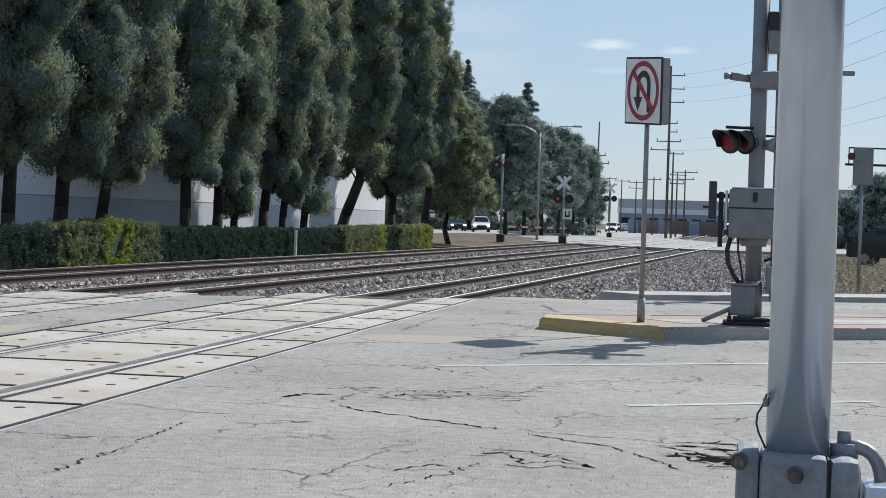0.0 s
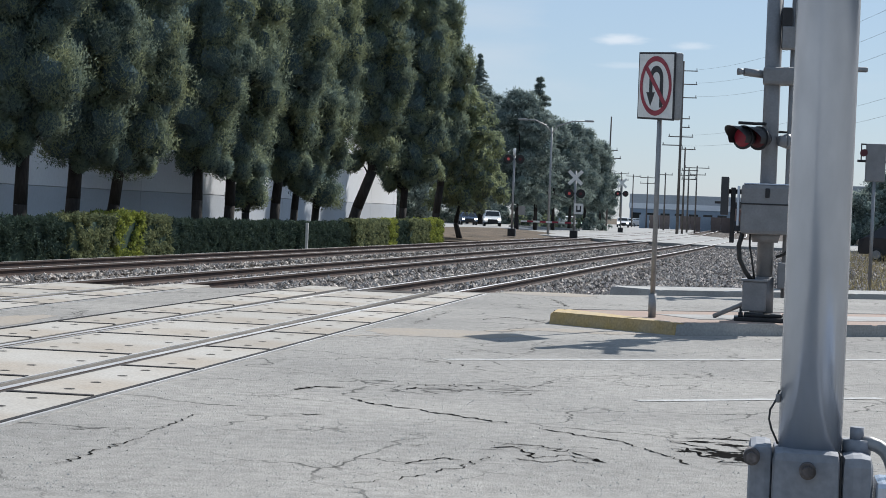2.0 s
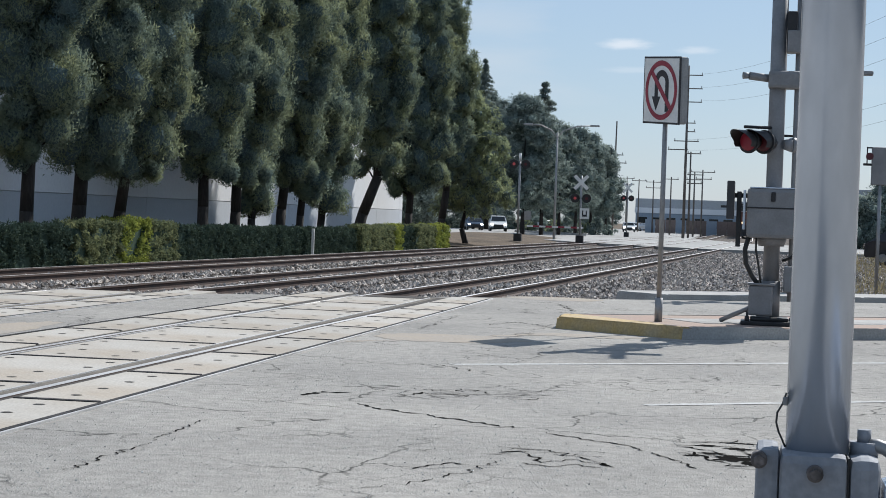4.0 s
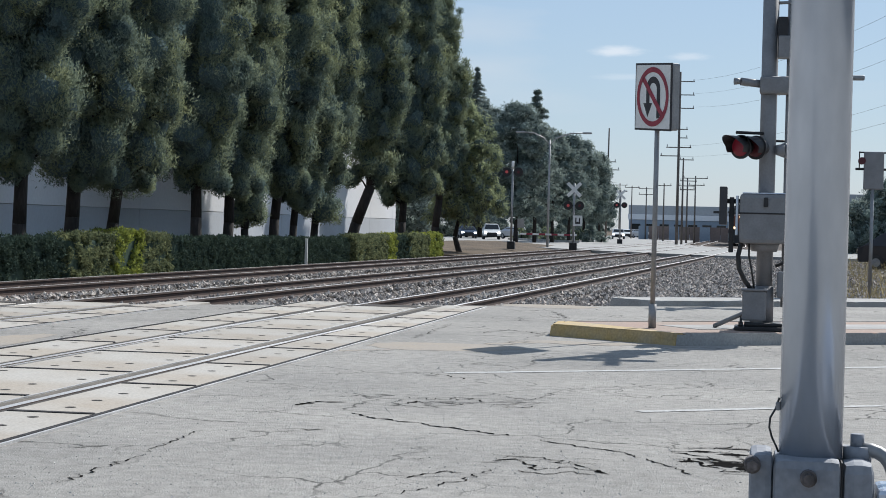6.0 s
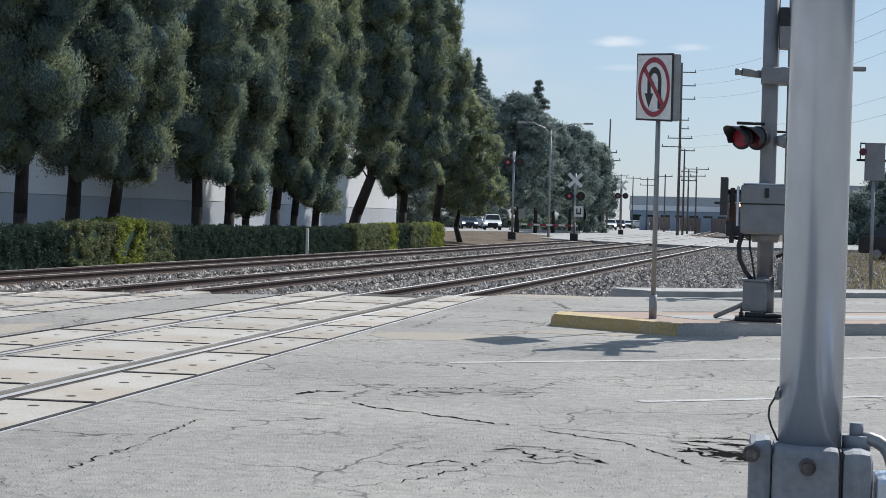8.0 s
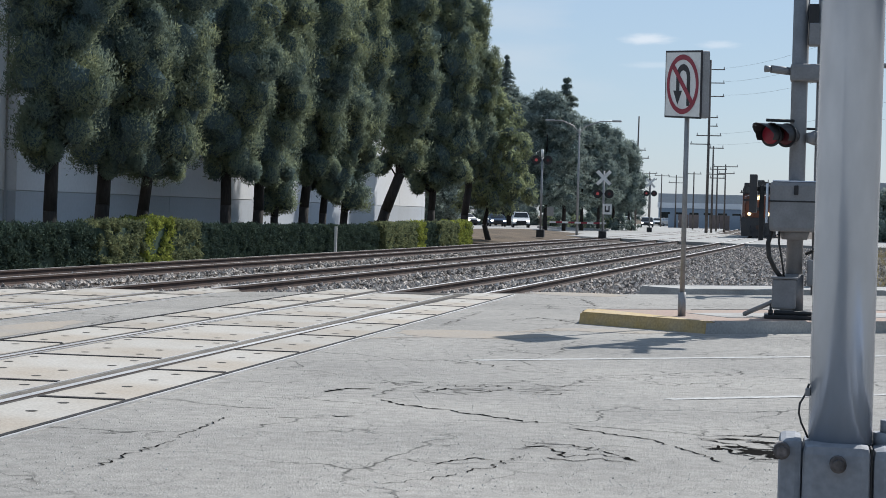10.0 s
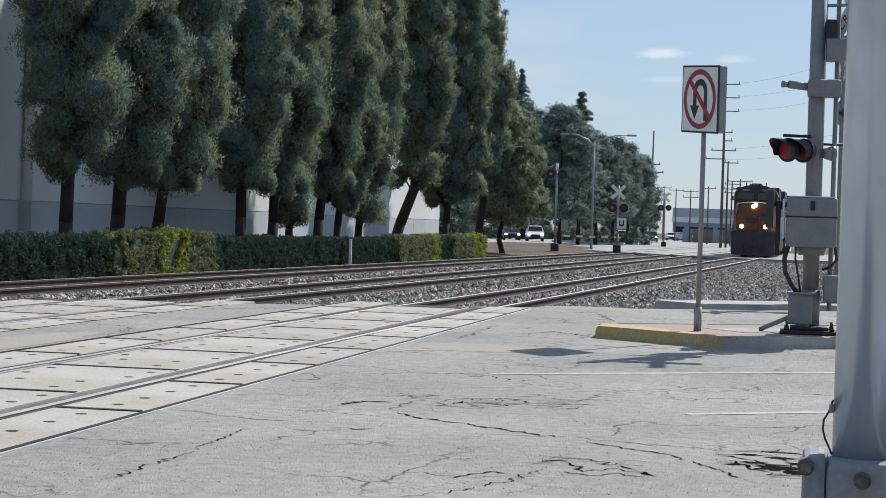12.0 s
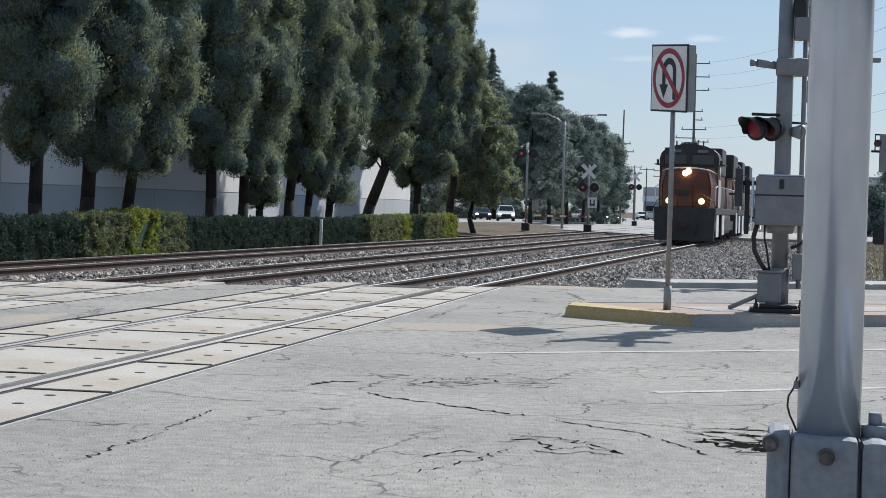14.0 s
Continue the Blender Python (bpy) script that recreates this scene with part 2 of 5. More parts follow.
# hedge leaf tones: shade and sunlight are put into the colours
HEDGE_SHADED = leafy("hedge_shaded_leaves", (0.075, 0.105, 0.075), (0.045, 0.068, 0.058), 0.2, 0.35, 2.2)
HEDGE_SUNLIT = leafy("hedge_sunlit_leaves", (0.23, 0.25, 0.13), (0.10, 0.125, 0.075), 0.4, 0.35, 3.0)
HEDGE_NEW = leafy("hedge_sunlit_new_growth", (0.33, 0.36, 0.08), (0.13, 0.17, 0.055), 0.38, 0.4, 3.0)
WILLOW = leafy("pepper_tree_leaves", (0.31, 0.345, 0.19), (0.20, 0.24, 0.15), 0.5, 0.15)
# paled and greyed: distance haze is put into the leaf colour
BROAD = leafy("hazed_far_leaves", (0.27, 0.32, 0.28), (0.195, 0.245, 0.235), 0.44, 0.12)
DRY = leafy("dry_grass", (0.36, 0.30, 0.16), (0.24, 0.20, 0.11), 0.3)
# dark bluish tone of the inner lumps: crown shade painted in
CORE = mat("crown_shade_fill", (0.10, 0.135, 0.128), rough=1.0, vary=0.2, scale=2, fine=22, bump=0.6, dist=0.05, color2=(0.075, 0.108, 0.112), spec=0.02)
CORE_HEDGE = leafy("hedge_shaded_leaves", (0.075, 0.105, 0.075), (0.045, 0.068, 0.058), 0.2, 0.35, 2.2)
# inner crown tone lightened as if hazed by distance
CORE_PALE = mat("hazed_crown_inner", (0.165, 0.205, 0.18), rough=1.0, vary=0.35, scale=2, fine=12, bump=0.9, dist=0.08, color2=(0.085, 0.115, 0.10), spec=0.05)
BARK = mat("pine_bark", (0.034, 0.029, 0.026), rough=0.95, vary=0.3, scale=3, fine=18, bump=0.8, stretch=(1, 1, 0.25), dist=0.03)
TIMBER = mat("pole_timber", (0.17, 0.15, 0.135), rough=0.95, vary=0.2, scale=1, fine=20, bump=0.2)
ORANGE = mat("locomotive_orange", (0.165, 0.05, 0.02), rough=0.45, vary=0.1, scale=1.5, fine=12, bump=0.02, color2=(0.09, 0.032, 0.017))
LOCO_BLACK = mat("locomotive_black", (0.032, 0.032, 0.035), rough=0.5, vary=0.2, scale=2, fine=14, bump=0.03, color2=(0.045, 0.04, 0.036))
LOCO_TRIM = mat("locomotive_yellow", (0.62, 0.42, 0.05), rough=0.45, vary=0.08)
LOCO_PALE = mat("cab_side_sunlit", (0.52, 0.50, 0.48), rough=0.5, vary=0.08, scale=2, fine=20, bump=0.02)
LOCO_WHITE = mat("handrail_and_sunlit_white", (0.75, 0.75, 0.74), rough=0.5, vary=0.06)
GLASS = mat("dark_glass", (0.015, 0.018, 0.02), rough=0.12, vary=0.02, bump=0.0, spec=0.6)
LAMP = glow("lit_headlamp", (1.0, 0.76, 0.40), 2.3)
CAR_LAMP = glow("lit_car_lamp", (1.0, 0.96, 0.88), 5.0)
RED_LAMP = glow("lit_red_lens", (0.12, 0.008, 0.016), 0.22)
FAR_RED = glow("lit_far_red_lens", (0.30, 0.05, 0.05), 0.3)
RED_DIM = glow("unlit_red_lens", (0.07, 0.007, 0.012), 0.02)

# ---- mesh helpers ----


def fill(ob_name, bm, material, parent=None, label=""):
    me = bpy.data.meshes.new(ob_name)
    bm.to_mesh(me)
    bm.free()
    for m in material if isinstance(material, (list, tuple)) else (material,):
        me.materials.append(m)
    ob = new(ob_name, me)
    if parent is not None:
        ob.parent = parent
    if label:
        ob["label"] = label
    return ob


part = fill


def empty(name, m, label, category, group="", kind=""):
    ob = new(name)
    ob.matrix_basis = m
    return tagged(ob, label, category, group, kind)


def box(bm, x0, x1, y0, y1, z0, z1, bevel=0.0, m=None, index=0):
    made = bmesh.ops.create_cube(bm, size=1.0)["verts"]
    t = Matrix.Translation(((x0 + x1) / 2, (y0 + y1) / 2, (z0 + z1) / 2)) @ Matrix.Diagonal((x1 - x0, y1 - y0, z1 - z0, 1))
    bmesh.ops.transform(bm, matrix=(m @ t) if m else t, verts=made)
    faces = {f for v in made for f in v.link_faces}
    for f in faces:
        f.material_index = index
    if bevel:
        edges = list({e for v in made for e in v.link_edges})
        bmesh.ops.bevel(bm, geom=edges, offset=bevel, segments=2, affect="EDGES", profile=0.6)
    return bm


def tube(bm, p0, p1, r0, r1=None, sides=14, caps=True, index=0, smooth=True):
    p0, p1 = Vector(p0), Vector(p1)
    d = p1 - p0
    made = bmesh.ops.create_cone(bm, cap_ends=caps, segments=sides, radius1=r0, radius2=r0 if r1 is None else r1, depth=d.length)["verts"]
    q = d.to_track_quat("Z", "Y").to_matrix().to_4x4()
    bmesh.ops.transform(bm, matrix=Matrix.Translation((p0 + p1) / 2) @ q, verts=made)
    for f in {f for v in made for f in v.link_faces}:
        f.material_index, f.smooth = index, smooth and len(f.verts) == 4
    return bm


def pipe(bm, points, r, sides=8, index=0):
    """A continuous round tube swept along points."""
    pts = [Vector(p) for p in points]
    prev, side = None, None
    for i, p in enumerate(pts):
        d = (pts[min(i + 1, len(pts) - 1)] - pts[max(i - 1, 0)]).normalized()
        if side is None:
            side = d.orthogonal().normalized()
        side = (side - d * side.dot(d)).normalized()
        up = d.cross(side)
        ring = [bm.verts.new(p + side * (r * math.cos(6.2832 * k / sides)) + up * (r * math.sin(6.2832 * k / sides))) for k in range(sides)]
        if prev:
            for k in range(sides):
                f = bm.faces.new((prev[k], prev[(k + 1) % sides], ring[(k + 1) % sides], ring[k]))
                f.smooth, f.material_index = True, index
        else:
            bm.faces.new(ring[::-1]).material_index = index
        prev = ring
    bm.faces.new(prev).material_index = index
    return bm


def prism(bm, outline, z0, z1, index_top=0, index_side=0):
    """A flat slab from a plan outline, counter-clockwise."""
    low = [bm.verts.new((x, y, z0)) for x, y in outline]
    top = [bm.verts.new((x, y, z1)) for x, y in outline]
    bm.faces.new(top).material_index = index_top
    bm.faces.new(low[::-1]).material_index = index_side
    n = len(outline)
    for i in range(n):
        bm.faces.new((low[i], low[(i + 1) % n], top[(i + 1) % n], top[i])).material_index = index_side
    return bm


def B(*a, **k):
    return box(bmesh.new(), *a, **k)


def T(*a, **k):
    return tube(bmesh.new(), *a, **k)


# ---- plan: tracks run along +y, the road crosses them on the skew ----
U = Vector((0.82, 0.572, 0)).normalized()          # along the crossing road
N = Vector((-U.y, U.x, 0))                          # across it
TRACKS = (-5.9, -10.25, -14.6)


def bend(y):
    """Sideways drift of the tracks beyond the crossing."""
    s = 4.0 * math.log1p(math.exp(min((y - 27.0) / 4.0, 40)))
    return 0.043 * s - 7.4e-5 * s * s


def road_far_edge(x):
    return 34.6 + (x + 1.65) * U.y / U.x


# ground: one sheet out to the horizon
rng = random.Random(4)
xs = [-3000, -600, -160, -60] + [-40 + 2.0 * i for i in range(41)] + [60, 160, 600, 3000]
ys = [-300, -60, -20] + [0 + 4.0 * i for i in range(60)] + [280, 400, 700, 1500, 4000]
bm = bmesh.new()
grid = [[bm.verts.new((x, y, -0.33 + (0.04 * noise.noise((x * 0.3, y * 0.2, 0)) if abs(x) < 50 and y < 240 else 0))) for x in xs] for y in ys]
for j in range(len(ys) - 1):
    for i in range(len(xs) - 1):
        bm.faces.new((grid[j][i], grid[j][i + 1], grid[j + 1][i + 1], grid[j + 1][i]))
ground = tagged(part("ground", bm, DIRT), "dry brown dirt ground beside the tracks", "ground", kind="structure")

# crossing road
p_far = lambda x: (x, road_far_edge(x))
outline = [(-60, -40), (60, -40), (60, road_far_edge(60)), p_far(-40), (-60, road_far_edge(-60))]
road = tagged(part("road", prism(bmesh.new(), outline, -0.3, 0.0), ASPHALT), "cracked pale grey asphalt road over the rail crossing", "road", kind="structure")
# distant street beside and across the tracks
far = [(-60, 250), (-30, 173), (-12.7, 131), (-8, 122), (-2.5, 115), (30, 118), (60, 122), (60, 150), (0, 160), (-6.5, 200), (-10, 420), (-38, 420), (-33, 240), (-60, 300)]
far_road = tagged(part("road_far", prism(bmesh.new(), far, -0.3, -0.02), FAR_ROAD), "pale concrete street crossing the tracks far off", "road", kind="structure")

# ballast beds under the three tracks
bm = bmesh.new()
prev = None
for j in range(170):
    y = 12 + 2.0 * j if j < 120 else 252 + 6.0 * (j - 120)
    row = []
    for k in range(46):
        x = -16.5 + 26.0 * k / 45
        lift = -0.19 if min(abs(x - c) for c in TRACKS) < 1.45 else -0.24 if x < -3.5 else -0.2
        edge = -0.12 * (k in (0, 45))
        row.append(bm.verts.new((x + bend(y), y, lift + edge + 0.02 * noise.noise((x * 2, y * 2, 3)))))
    if prev:
        for k in range(45):
            bm.faces.new((prev[k], prev[k + 1], row[k + 1], row[k])).smooth = True
    prev = row
bm.verts.ensure_lookup_table()
tagged(part("ballast_bed", bm, BALLAST), "brown-grey crushed stone bed under the tracks", "ballast", kind="stuff")


def stones(name, spots, label, size0, size1, seed, material=STONE):
    """Loose crushed stones in one mesh: skewed octahedra."""
    r = np.random.RandomState(seed)
    base = np.array([(1, 0, 0), (0, 1, 0), (-1, 0, 0), (0, -1, 0), (0, 0, 1), (0, 0, -0.6)], float)
    tri = np.array([(0, 1, 4), (1, 2, 4), (2, 3, 4), (3, 0, 4), (1, 0, 5), (2, 1, 5), (3, 2, 5), (0, 3, 5)])
    n = len(spots)
    v = base[None] * (0.6 + 0.8 * r.rand(n, 6, 1))
    a = r.rand(n) * 6.283
    ca, sa = np.cos(a)[:, None], np.sin(a)[:, None]
    x, y, z = v[..., 0], v[..., 1], v[..., 2]
    tilt = (r.rand(n) - 0.5)[:, None] * 1.4
    x, z = x * np.cos(tilt) - z * np.sin(tilt), x * np.sin(tilt) + z * np.cos(tilt)
    v = np.stack([x * ca - y * sa, x * sa + y * ca, z], -1)
    v *= (size0 + (size1 - size0) * r.rand(n) ** 2)[:, None, None]
    v += np.asarray(spots)[:, None, :]
    f = tri[None] + (np.arange(n) * 6)[:, None, None]
    me = bpy.data.meshes.new(name)
    me.from_pydata(v.reshape(-1, 3).tolist(), [], f.reshape(-1, 3).tolist())
    me.materials.append(material)
    return tagged(new(name, me), label, "stones", kind="stuff")


r = np.random.RandomState(7)
spots = []
while len(spots) < 60000:
    y = 24 + 90 * r.rand() ** 1.7
    x = -16.3 + 13.8 * r.rand()
    if y < road_far_edge(x) + 0.25:
        continue
    near_track = min(abs(x - c) for c in TRACKS)
    z = -0.18 if near_track < 1.45 else -0.23
    if abs(near_track - 0.75) < 0.09:
        continue
    spots.append((x + bend(y), y, z + 0.03 * r.rand()))
stones("ballast_stones", spots, "loose grey and tan crushed ballast stones between the rails", 0.03, 0.075, 11)
spots = []
while len(spots) < 19000:
    y = 36 + 75 * r.rand() ** 1.6
    x = -2.8 + bend(y) + 7.0 * r.rand() ** 1.5
    if y < road_far_edge(x) + 0.6:
        continue
    spots.append((x, y, -0.18 + 0.03 * r.rand()))
stones("gravel", spots, "coarse grey gravel spread beside the track", 0.025, 0.08, 12)

# raised aggregate near the crossing, sized and placed to speckle the camera's view
spots = []
while len(spots) < 26000:
    y = 8.5 + 14.5 * r.rand() ** 1.4
    x = -4.25 + 6.6 * r.rand()
    spots.append((x, y, -0.002))
stones("road_grit", spots, "pale and dark aggregate standing out of worn asphalt", 0.003, 0.0075, 13, CHIP)

# ---- tracks ----


def rail_mesh(name, x, y0, y1, parent):
    """Flat-bottom rail: worn bright head, rusty web and foot."""
    prof = [(-0.035, 0.0), (0.035, 0.0), (0.036, -0.035), (0.011, -0.05), (0.011, -0.13), (0.07, -0.15), (0.07, -0.165), (-0.07, -0.165), (-0.07, -0.15), (-0.011, -0.13), (-0.011, -0.05), (-0.036, -0.035)]
    bm = bmesh.new()
    n = max(2, int((y1 - y0) / 3))
    prev = None
    for j in range(n + 1):
        y = y0 + (y1 - y0) * j / n
        ring = [bm.verts.new((x + bend(y) + a, y, 0.012 + b)) for a, b in prof]
        if prev:
            for k in range(len(prof)):
                k2 = (k + 1) % len(prof)
                f = bm.faces.new((prev[k2], prev[k], ring[k], ring[k2]))
                f.material_index = 0 if k == 0 else 1
        prev = ring
    return part(name, bm, [STEEL, RUST], parent)


tracks = []
for c in TRACKS:
    tr = empty("railway_track", pose(0, 0, 0), "standard gauge railway track with bright worn railheads", "railway track", "parallel tracks", "structure")
    for s in (-0.755, 0.755):
        rail_mesh("rail", c + s, 0.0, 420.0, tr)
    tracks.append(tr)

# timber ties half buried in the ballast
tie_bm = B(-1.28, 1.28, -0.11, 0.11, -0.36, -0.165, bevel=0.01)
tie_me = bpy.data.meshes.new("tie")
tie_bm.to_mesh(tie_me)
tie_bm.free()
tie_me.materials.append(TIE)
for c, tr, last in ((TRACKS[0], tracks[0], 95), (TRACKS[1], tracks[1], 62), (TRACKS[2], tracks[2], 60)):
    y = road_far_edge(c) + 0.8
    while y < last:
        t = new("tie", tie_me)
        t.parent = tr
        t.matrix_basis = pose(c + bend(y), y, 0.0, 0, 0, -math.degrees(math.atan(bend(y + 0.5) - bend(y - 0.5))))
        y += 0.6

# concrete crossing panels; lag holes are flat dark discs with recess shade painted in
PL = 2.44


def panel_mesh(name, w):
    bm = B(-w / 2, w / 2, -PL / 2 + 0.042, PL / 2 - 0.042, -0.25, 0.014, bevel=0.012)
    cols = (-0.36, 0.36) if w > 1 else (0.0,)
    for cx in cols:
        for cy in (-0.86, -0.3, 0.3, 0.86):
            made = bmesh.ops.create_circle(bm, cap_ends=True, segments=8, radius=0.042)["verts"]
            bmesh.ops.transform(bm, matrix=Matrix.Translation((cx + (0.1 if (cy > 0) == (cx > 0) else -0.1) * (w > 1), cy, 0.0165)), verts=made)
            for f in {f for v in made for f in v.link_faces}:
                f.material_index = 1
    me = bpy.data.meshes.new(name)
    bm.to_mesh(me)
    bm.free()
    me.materials.append(PANEL)
    me.materials.append(HOLE)
    return me


gauge_me, field_me = panel_mesh("crossing_panel", 1.17), panel_mesh("crossing_panel", 0.66)
for c, tr, y_off in ((TRACKS[0], tracks[0], 13.65), (TRACKS[1], tracks[1], 14.4)):
    for k in range(-5, 8):
        for me, dx, dy in ((gauge_me, 0.0, 0.0), (field_me, 1.195, -1.1), (field_me, -1.195, -1.1)):
            y = y_off + (k + 0.5) * PL + dy
            if y + PL / 2 > road_far_edge(c + dx) + 1.3 or y < 2:
                continue
            ob = new("crossing_panel", me)
            ob.parent = tr
            ob.matrix_basis = pose(c + dx, y, 0)
# proud dark strips added for shaded panel joints and outer edges, sized to view
joint_me, side_joint_me = (bpy.data.meshes.new("joint_seal") for _ in range(2))
for me, w in ((joint_me, 1.17), (side_joint_me, 0.62)):
    bm = B(-w / 2, w / 2, -0.036, 0.036, -0.1, 0.020, bevel=0.005)
    bm.to_mesh(me)
    bm.free()
    me.materials.append(JOINT_DARK)
for c, tr, y_off in ((TRACKS[0], tracks[0], 13.65), (TRACKS[1], tracks[1], 14.4)):
    for k in range(-5, 8):
        for me, dx, dy in ((joint_me, 0.0, 0.0), (side_joint_me, 1.185, -1.1), (side_joint_me, -1.185, -1.1)):
            y = y_off + k * PL + dy
            if 2 < y < road_far_edge(c + dx) + 0.2:
                ob = new("joint_seal", me)
                ob.parent = tr
                ob.matrix_basis = pose(c + dx, y, 0)
    for side in (-1, 1):
        part("edge_dark_strip", B(*sorted((c + side * 1.526, c + side * 1.569)), 2, road_far_edge(c) + 0.1, -0.1, 0.021), JOINT_DARK, tr, "dark strip drawing the line along the panel edge")
# flat dark sheet just below the panel tops, drawing joint and flangeway gaps
for c, tr in zip(TRACKS[:2], tracks[:2]):
    part("gap_sheet", B(c - 1.58, c + 1.58, 2, road_far_edge(c) + 0.1, -0.2, 0.004), GAP_DARK, tr, "dark sheet showing in flangeways and joints")
# filled flangeways with a worn steel edge on the gauge side
for c, tr in zip(TRACKS[:2], tracks[:2]):
    for s in (-1, 1):
        part("flangeway_fill", B(*sorted((c + s * 0.622, c + s * 0.712)), 2, road_far_edge(c) - 0.4, -0.2, 0.007), FILL, tr, "dark filled flangeway")
        part("edge_angle", B(*sorted((c + s * 0.602, c + s * 0.621)), 2, road_far_edge(c) - 0.4, -0.2, 0.018), STEEL, tr, "bright worn steel edge strip")
# steel edge angles along the panels
for c, tr in zip(TRACKS[:2], tracks[:2]):
    for s in (-1, 1):
        bm = B(c + s * 1.583 - 0.012, c + s * 1.583 + 0.012, 2, road_far_edge(c) + 0.2, -0.2, 0.018)
        part("edge_angle", bm, STEEL, tr, "bright worn steel edge strip")

# ---- road markings, cracks, silt ----


def ribbon(name, points, width, z, material, label, category, kind="stuff", jag=0.0, seed=1):
    """A thin strip laid on the road along plan points, with uneven edges."""
    q = random.Random(seed)
    pts = []
    for (x0, y0), (x1, y1) in zip(points[:-1], points[1:]):
        n = max(1, int(math.hypot(x1 - x0, y1 - y0) / 0.05)) if jag else 1
        for i in range(n):
            pts.append((x0 + (x1 - x0) * i / n, y0 + (y1 - y0) * i / n))
    pts.append(points[-1])
    bm = bmesh.new()
    prev = None
    for i, (x, y) in enumerate(pts):
        a, b = pts[max(0, i - 1)], pts[min(len(pts) - 1, i + 1)]
        d = Vector((b[0] - a[0], b[1] - a[1])).normalized()
        nx, ny = -d.y, d.x
        w = width * (q.uniform(0.12, 1.0) * 0.7 if jag else 0.7) * (0.2 if jag and i in (0, len(pts) - 1) else 1) / 2
        o = q.uniform(-jag, jag)
        pair = (bm.verts.new((x + nx * (o + w), y + ny * (o + w), z)), bm.verts.new((x + nx * (o - w), y + ny * (o - w), z)))
        if prev:
            bm.faces.new((prev[1], pair[1], pair[0], prev[0]))
        prev = pair
    return tagged(part(name, bm, material), label, category, kind=kind)


def along(p, d0, d1):
    return [(p[0] + U.x * d0, p[1] + U.y * d0), (p[0] + U.x * d1, p[1] + U.y * d1)]


ribbon("lane_line", along((-2.71, 17.45), 0, 30), 0.2, 0.004, PAINT, "worn white lane line on the asphalt", "road marking", "structure")
ribbon("lane_line", along((-0.75, 14.41), 0, 2.3), 0.17, 0.004, PAINT, "worn white lane line on the asphalt", "road marking", "structure")
LONG_CRACKS = (
    ([(-3.26, 13.85), (-3.2, 14.2), (-2.98, 14.22)], 0.10, 0.04),
    ([(-2.78, 13.44), (-2.51, 13.14), (-2.19, 12.93), (-1.87, 12.66), (-1.49, 12.4)], 0.06, 0.035),
    ([(-1.32, 12.26), (-1.04, 11.99), (-0.73, 11.75), (-0.43, 11.21), (-0.24, 10.79)], 0.035, 0.025),
    ([(-3.46, 11.91), (-3.45, 11.5), (-3.43, 10.7)], 0.022, 0.03),
    ([(-3.43, 10.6), (-3.43, 10.21), (-3.45, 9.72), (-3.44, 9.3)], 0.028, 0.035),
    ([(-3.18, 12.01), (-2.79, 12.08)], 0.03, 0.02),
    ([(-2.98, 12.25), (-2.7, 12.27)], 0.06, 0.05),
    ([(-3.96, 22.69), (-3.98, 24.03), (-4.04, 26.32)], 0.03, 0.06),
    ([(-3.35, 24.23), (-3.1, 25.17), (-2.56, 24.42)], 0.06, 0.06),
    ([(-3.1, 29.4), (-2.66, 28.99), (-3.1, 31.15)], 0.06, 0.06),
)
MAP_CRACKS = (
    ([(-2.59, 14.23), (-2.46, 14.5), (-2.27, 14.44), (-2.0, 14.54)], 0.061, 0.06),
    ([(-2.66, 14.86), (-2.37, 14.75), (-2.18, 15.0), (-2.0, 14.69)], 0.041, 0.06),
    ([(-1.94, 15.24), (-1.73, 15.08), (-1.48, 15.32), (-1.11, 15.25)], 0.034, 0.05),
    ([(-2.85, 17.36), (-2.65, 17.12), (-2.4, 16.79), (-2.21, 16.9)], 0.034, 0.05),
    ([(-1.05, 15.71), (-0.77, 15.64), (-0.51, 16.0), (-0.27, 16.02)], 0.024, 0.05),
    ([(-1.75, 10.1), (-1.68, 10.3), (-1.6, 10.48), (-1.49, 10.42)], 0.034, 0.03),
    ([(-1.38, 11.0), (-1.29, 11.12), (-1.12, 10.68), (-0.93, 10.86), (-0.69, 10.65)], 0.048, 0.05),
    ([(-1.39, 11.22), (-1.18, 11.31), (-0.95, 11.02), (-0.69, 10.68)], 0.034, 0.05),
    ([(-1.22, 10.64), (-1.06, 10.55), (-0.91, 10.66), (-0.73, 10.56)], 0.037, 0.04),
    ([(-1.94, 9.24), (-1.8, 9.38), (-1.66, 9.61), (-1.47, 10.09), (-1.36, 10.63)], 0.024, 0.04),
    ([(-0.43, 11.88), (-0.28, 11.76), (-0.11, 11.54), (0.08, 11.5)], 0.054, 0.05),
    ([(-0.35, 11.61), (-0.2, 11.33), (-0.07, 11.01), (0.08, 10.97)], 0.054, 0.05),
)
CRACKS = LONG_CRACKS + MAP_CRACKS
for i, (pts, w, jag) in enumerate(CRACKS):
    ribbon("road_crack", pts, w, 0.0035, CRACK_TONE, "dark jagged crack in the asphalt", "crack", jag=jag, seed=20 + i)


def hole_patch(x, y, rx, ry, seed):
    """A flat dark polygon with a ragged rim, drawing a broken-out patch."""
    q = random.Random(seed)
    bm = bmesh.new()
    bm.faces.new([bm.verts.new((x + rx * math.cos(a) * k, y + ry * math.sin(a) * k, 0.0032)) for a, k in ((6.283 * i / 26, q.uniform(0.45, 1.15)) for i in range(26))])
    return tagged(part("pothole", bm, CRACK_TONE), "dark ragged pothole in the asphalt", "pothole", kind="stuff")


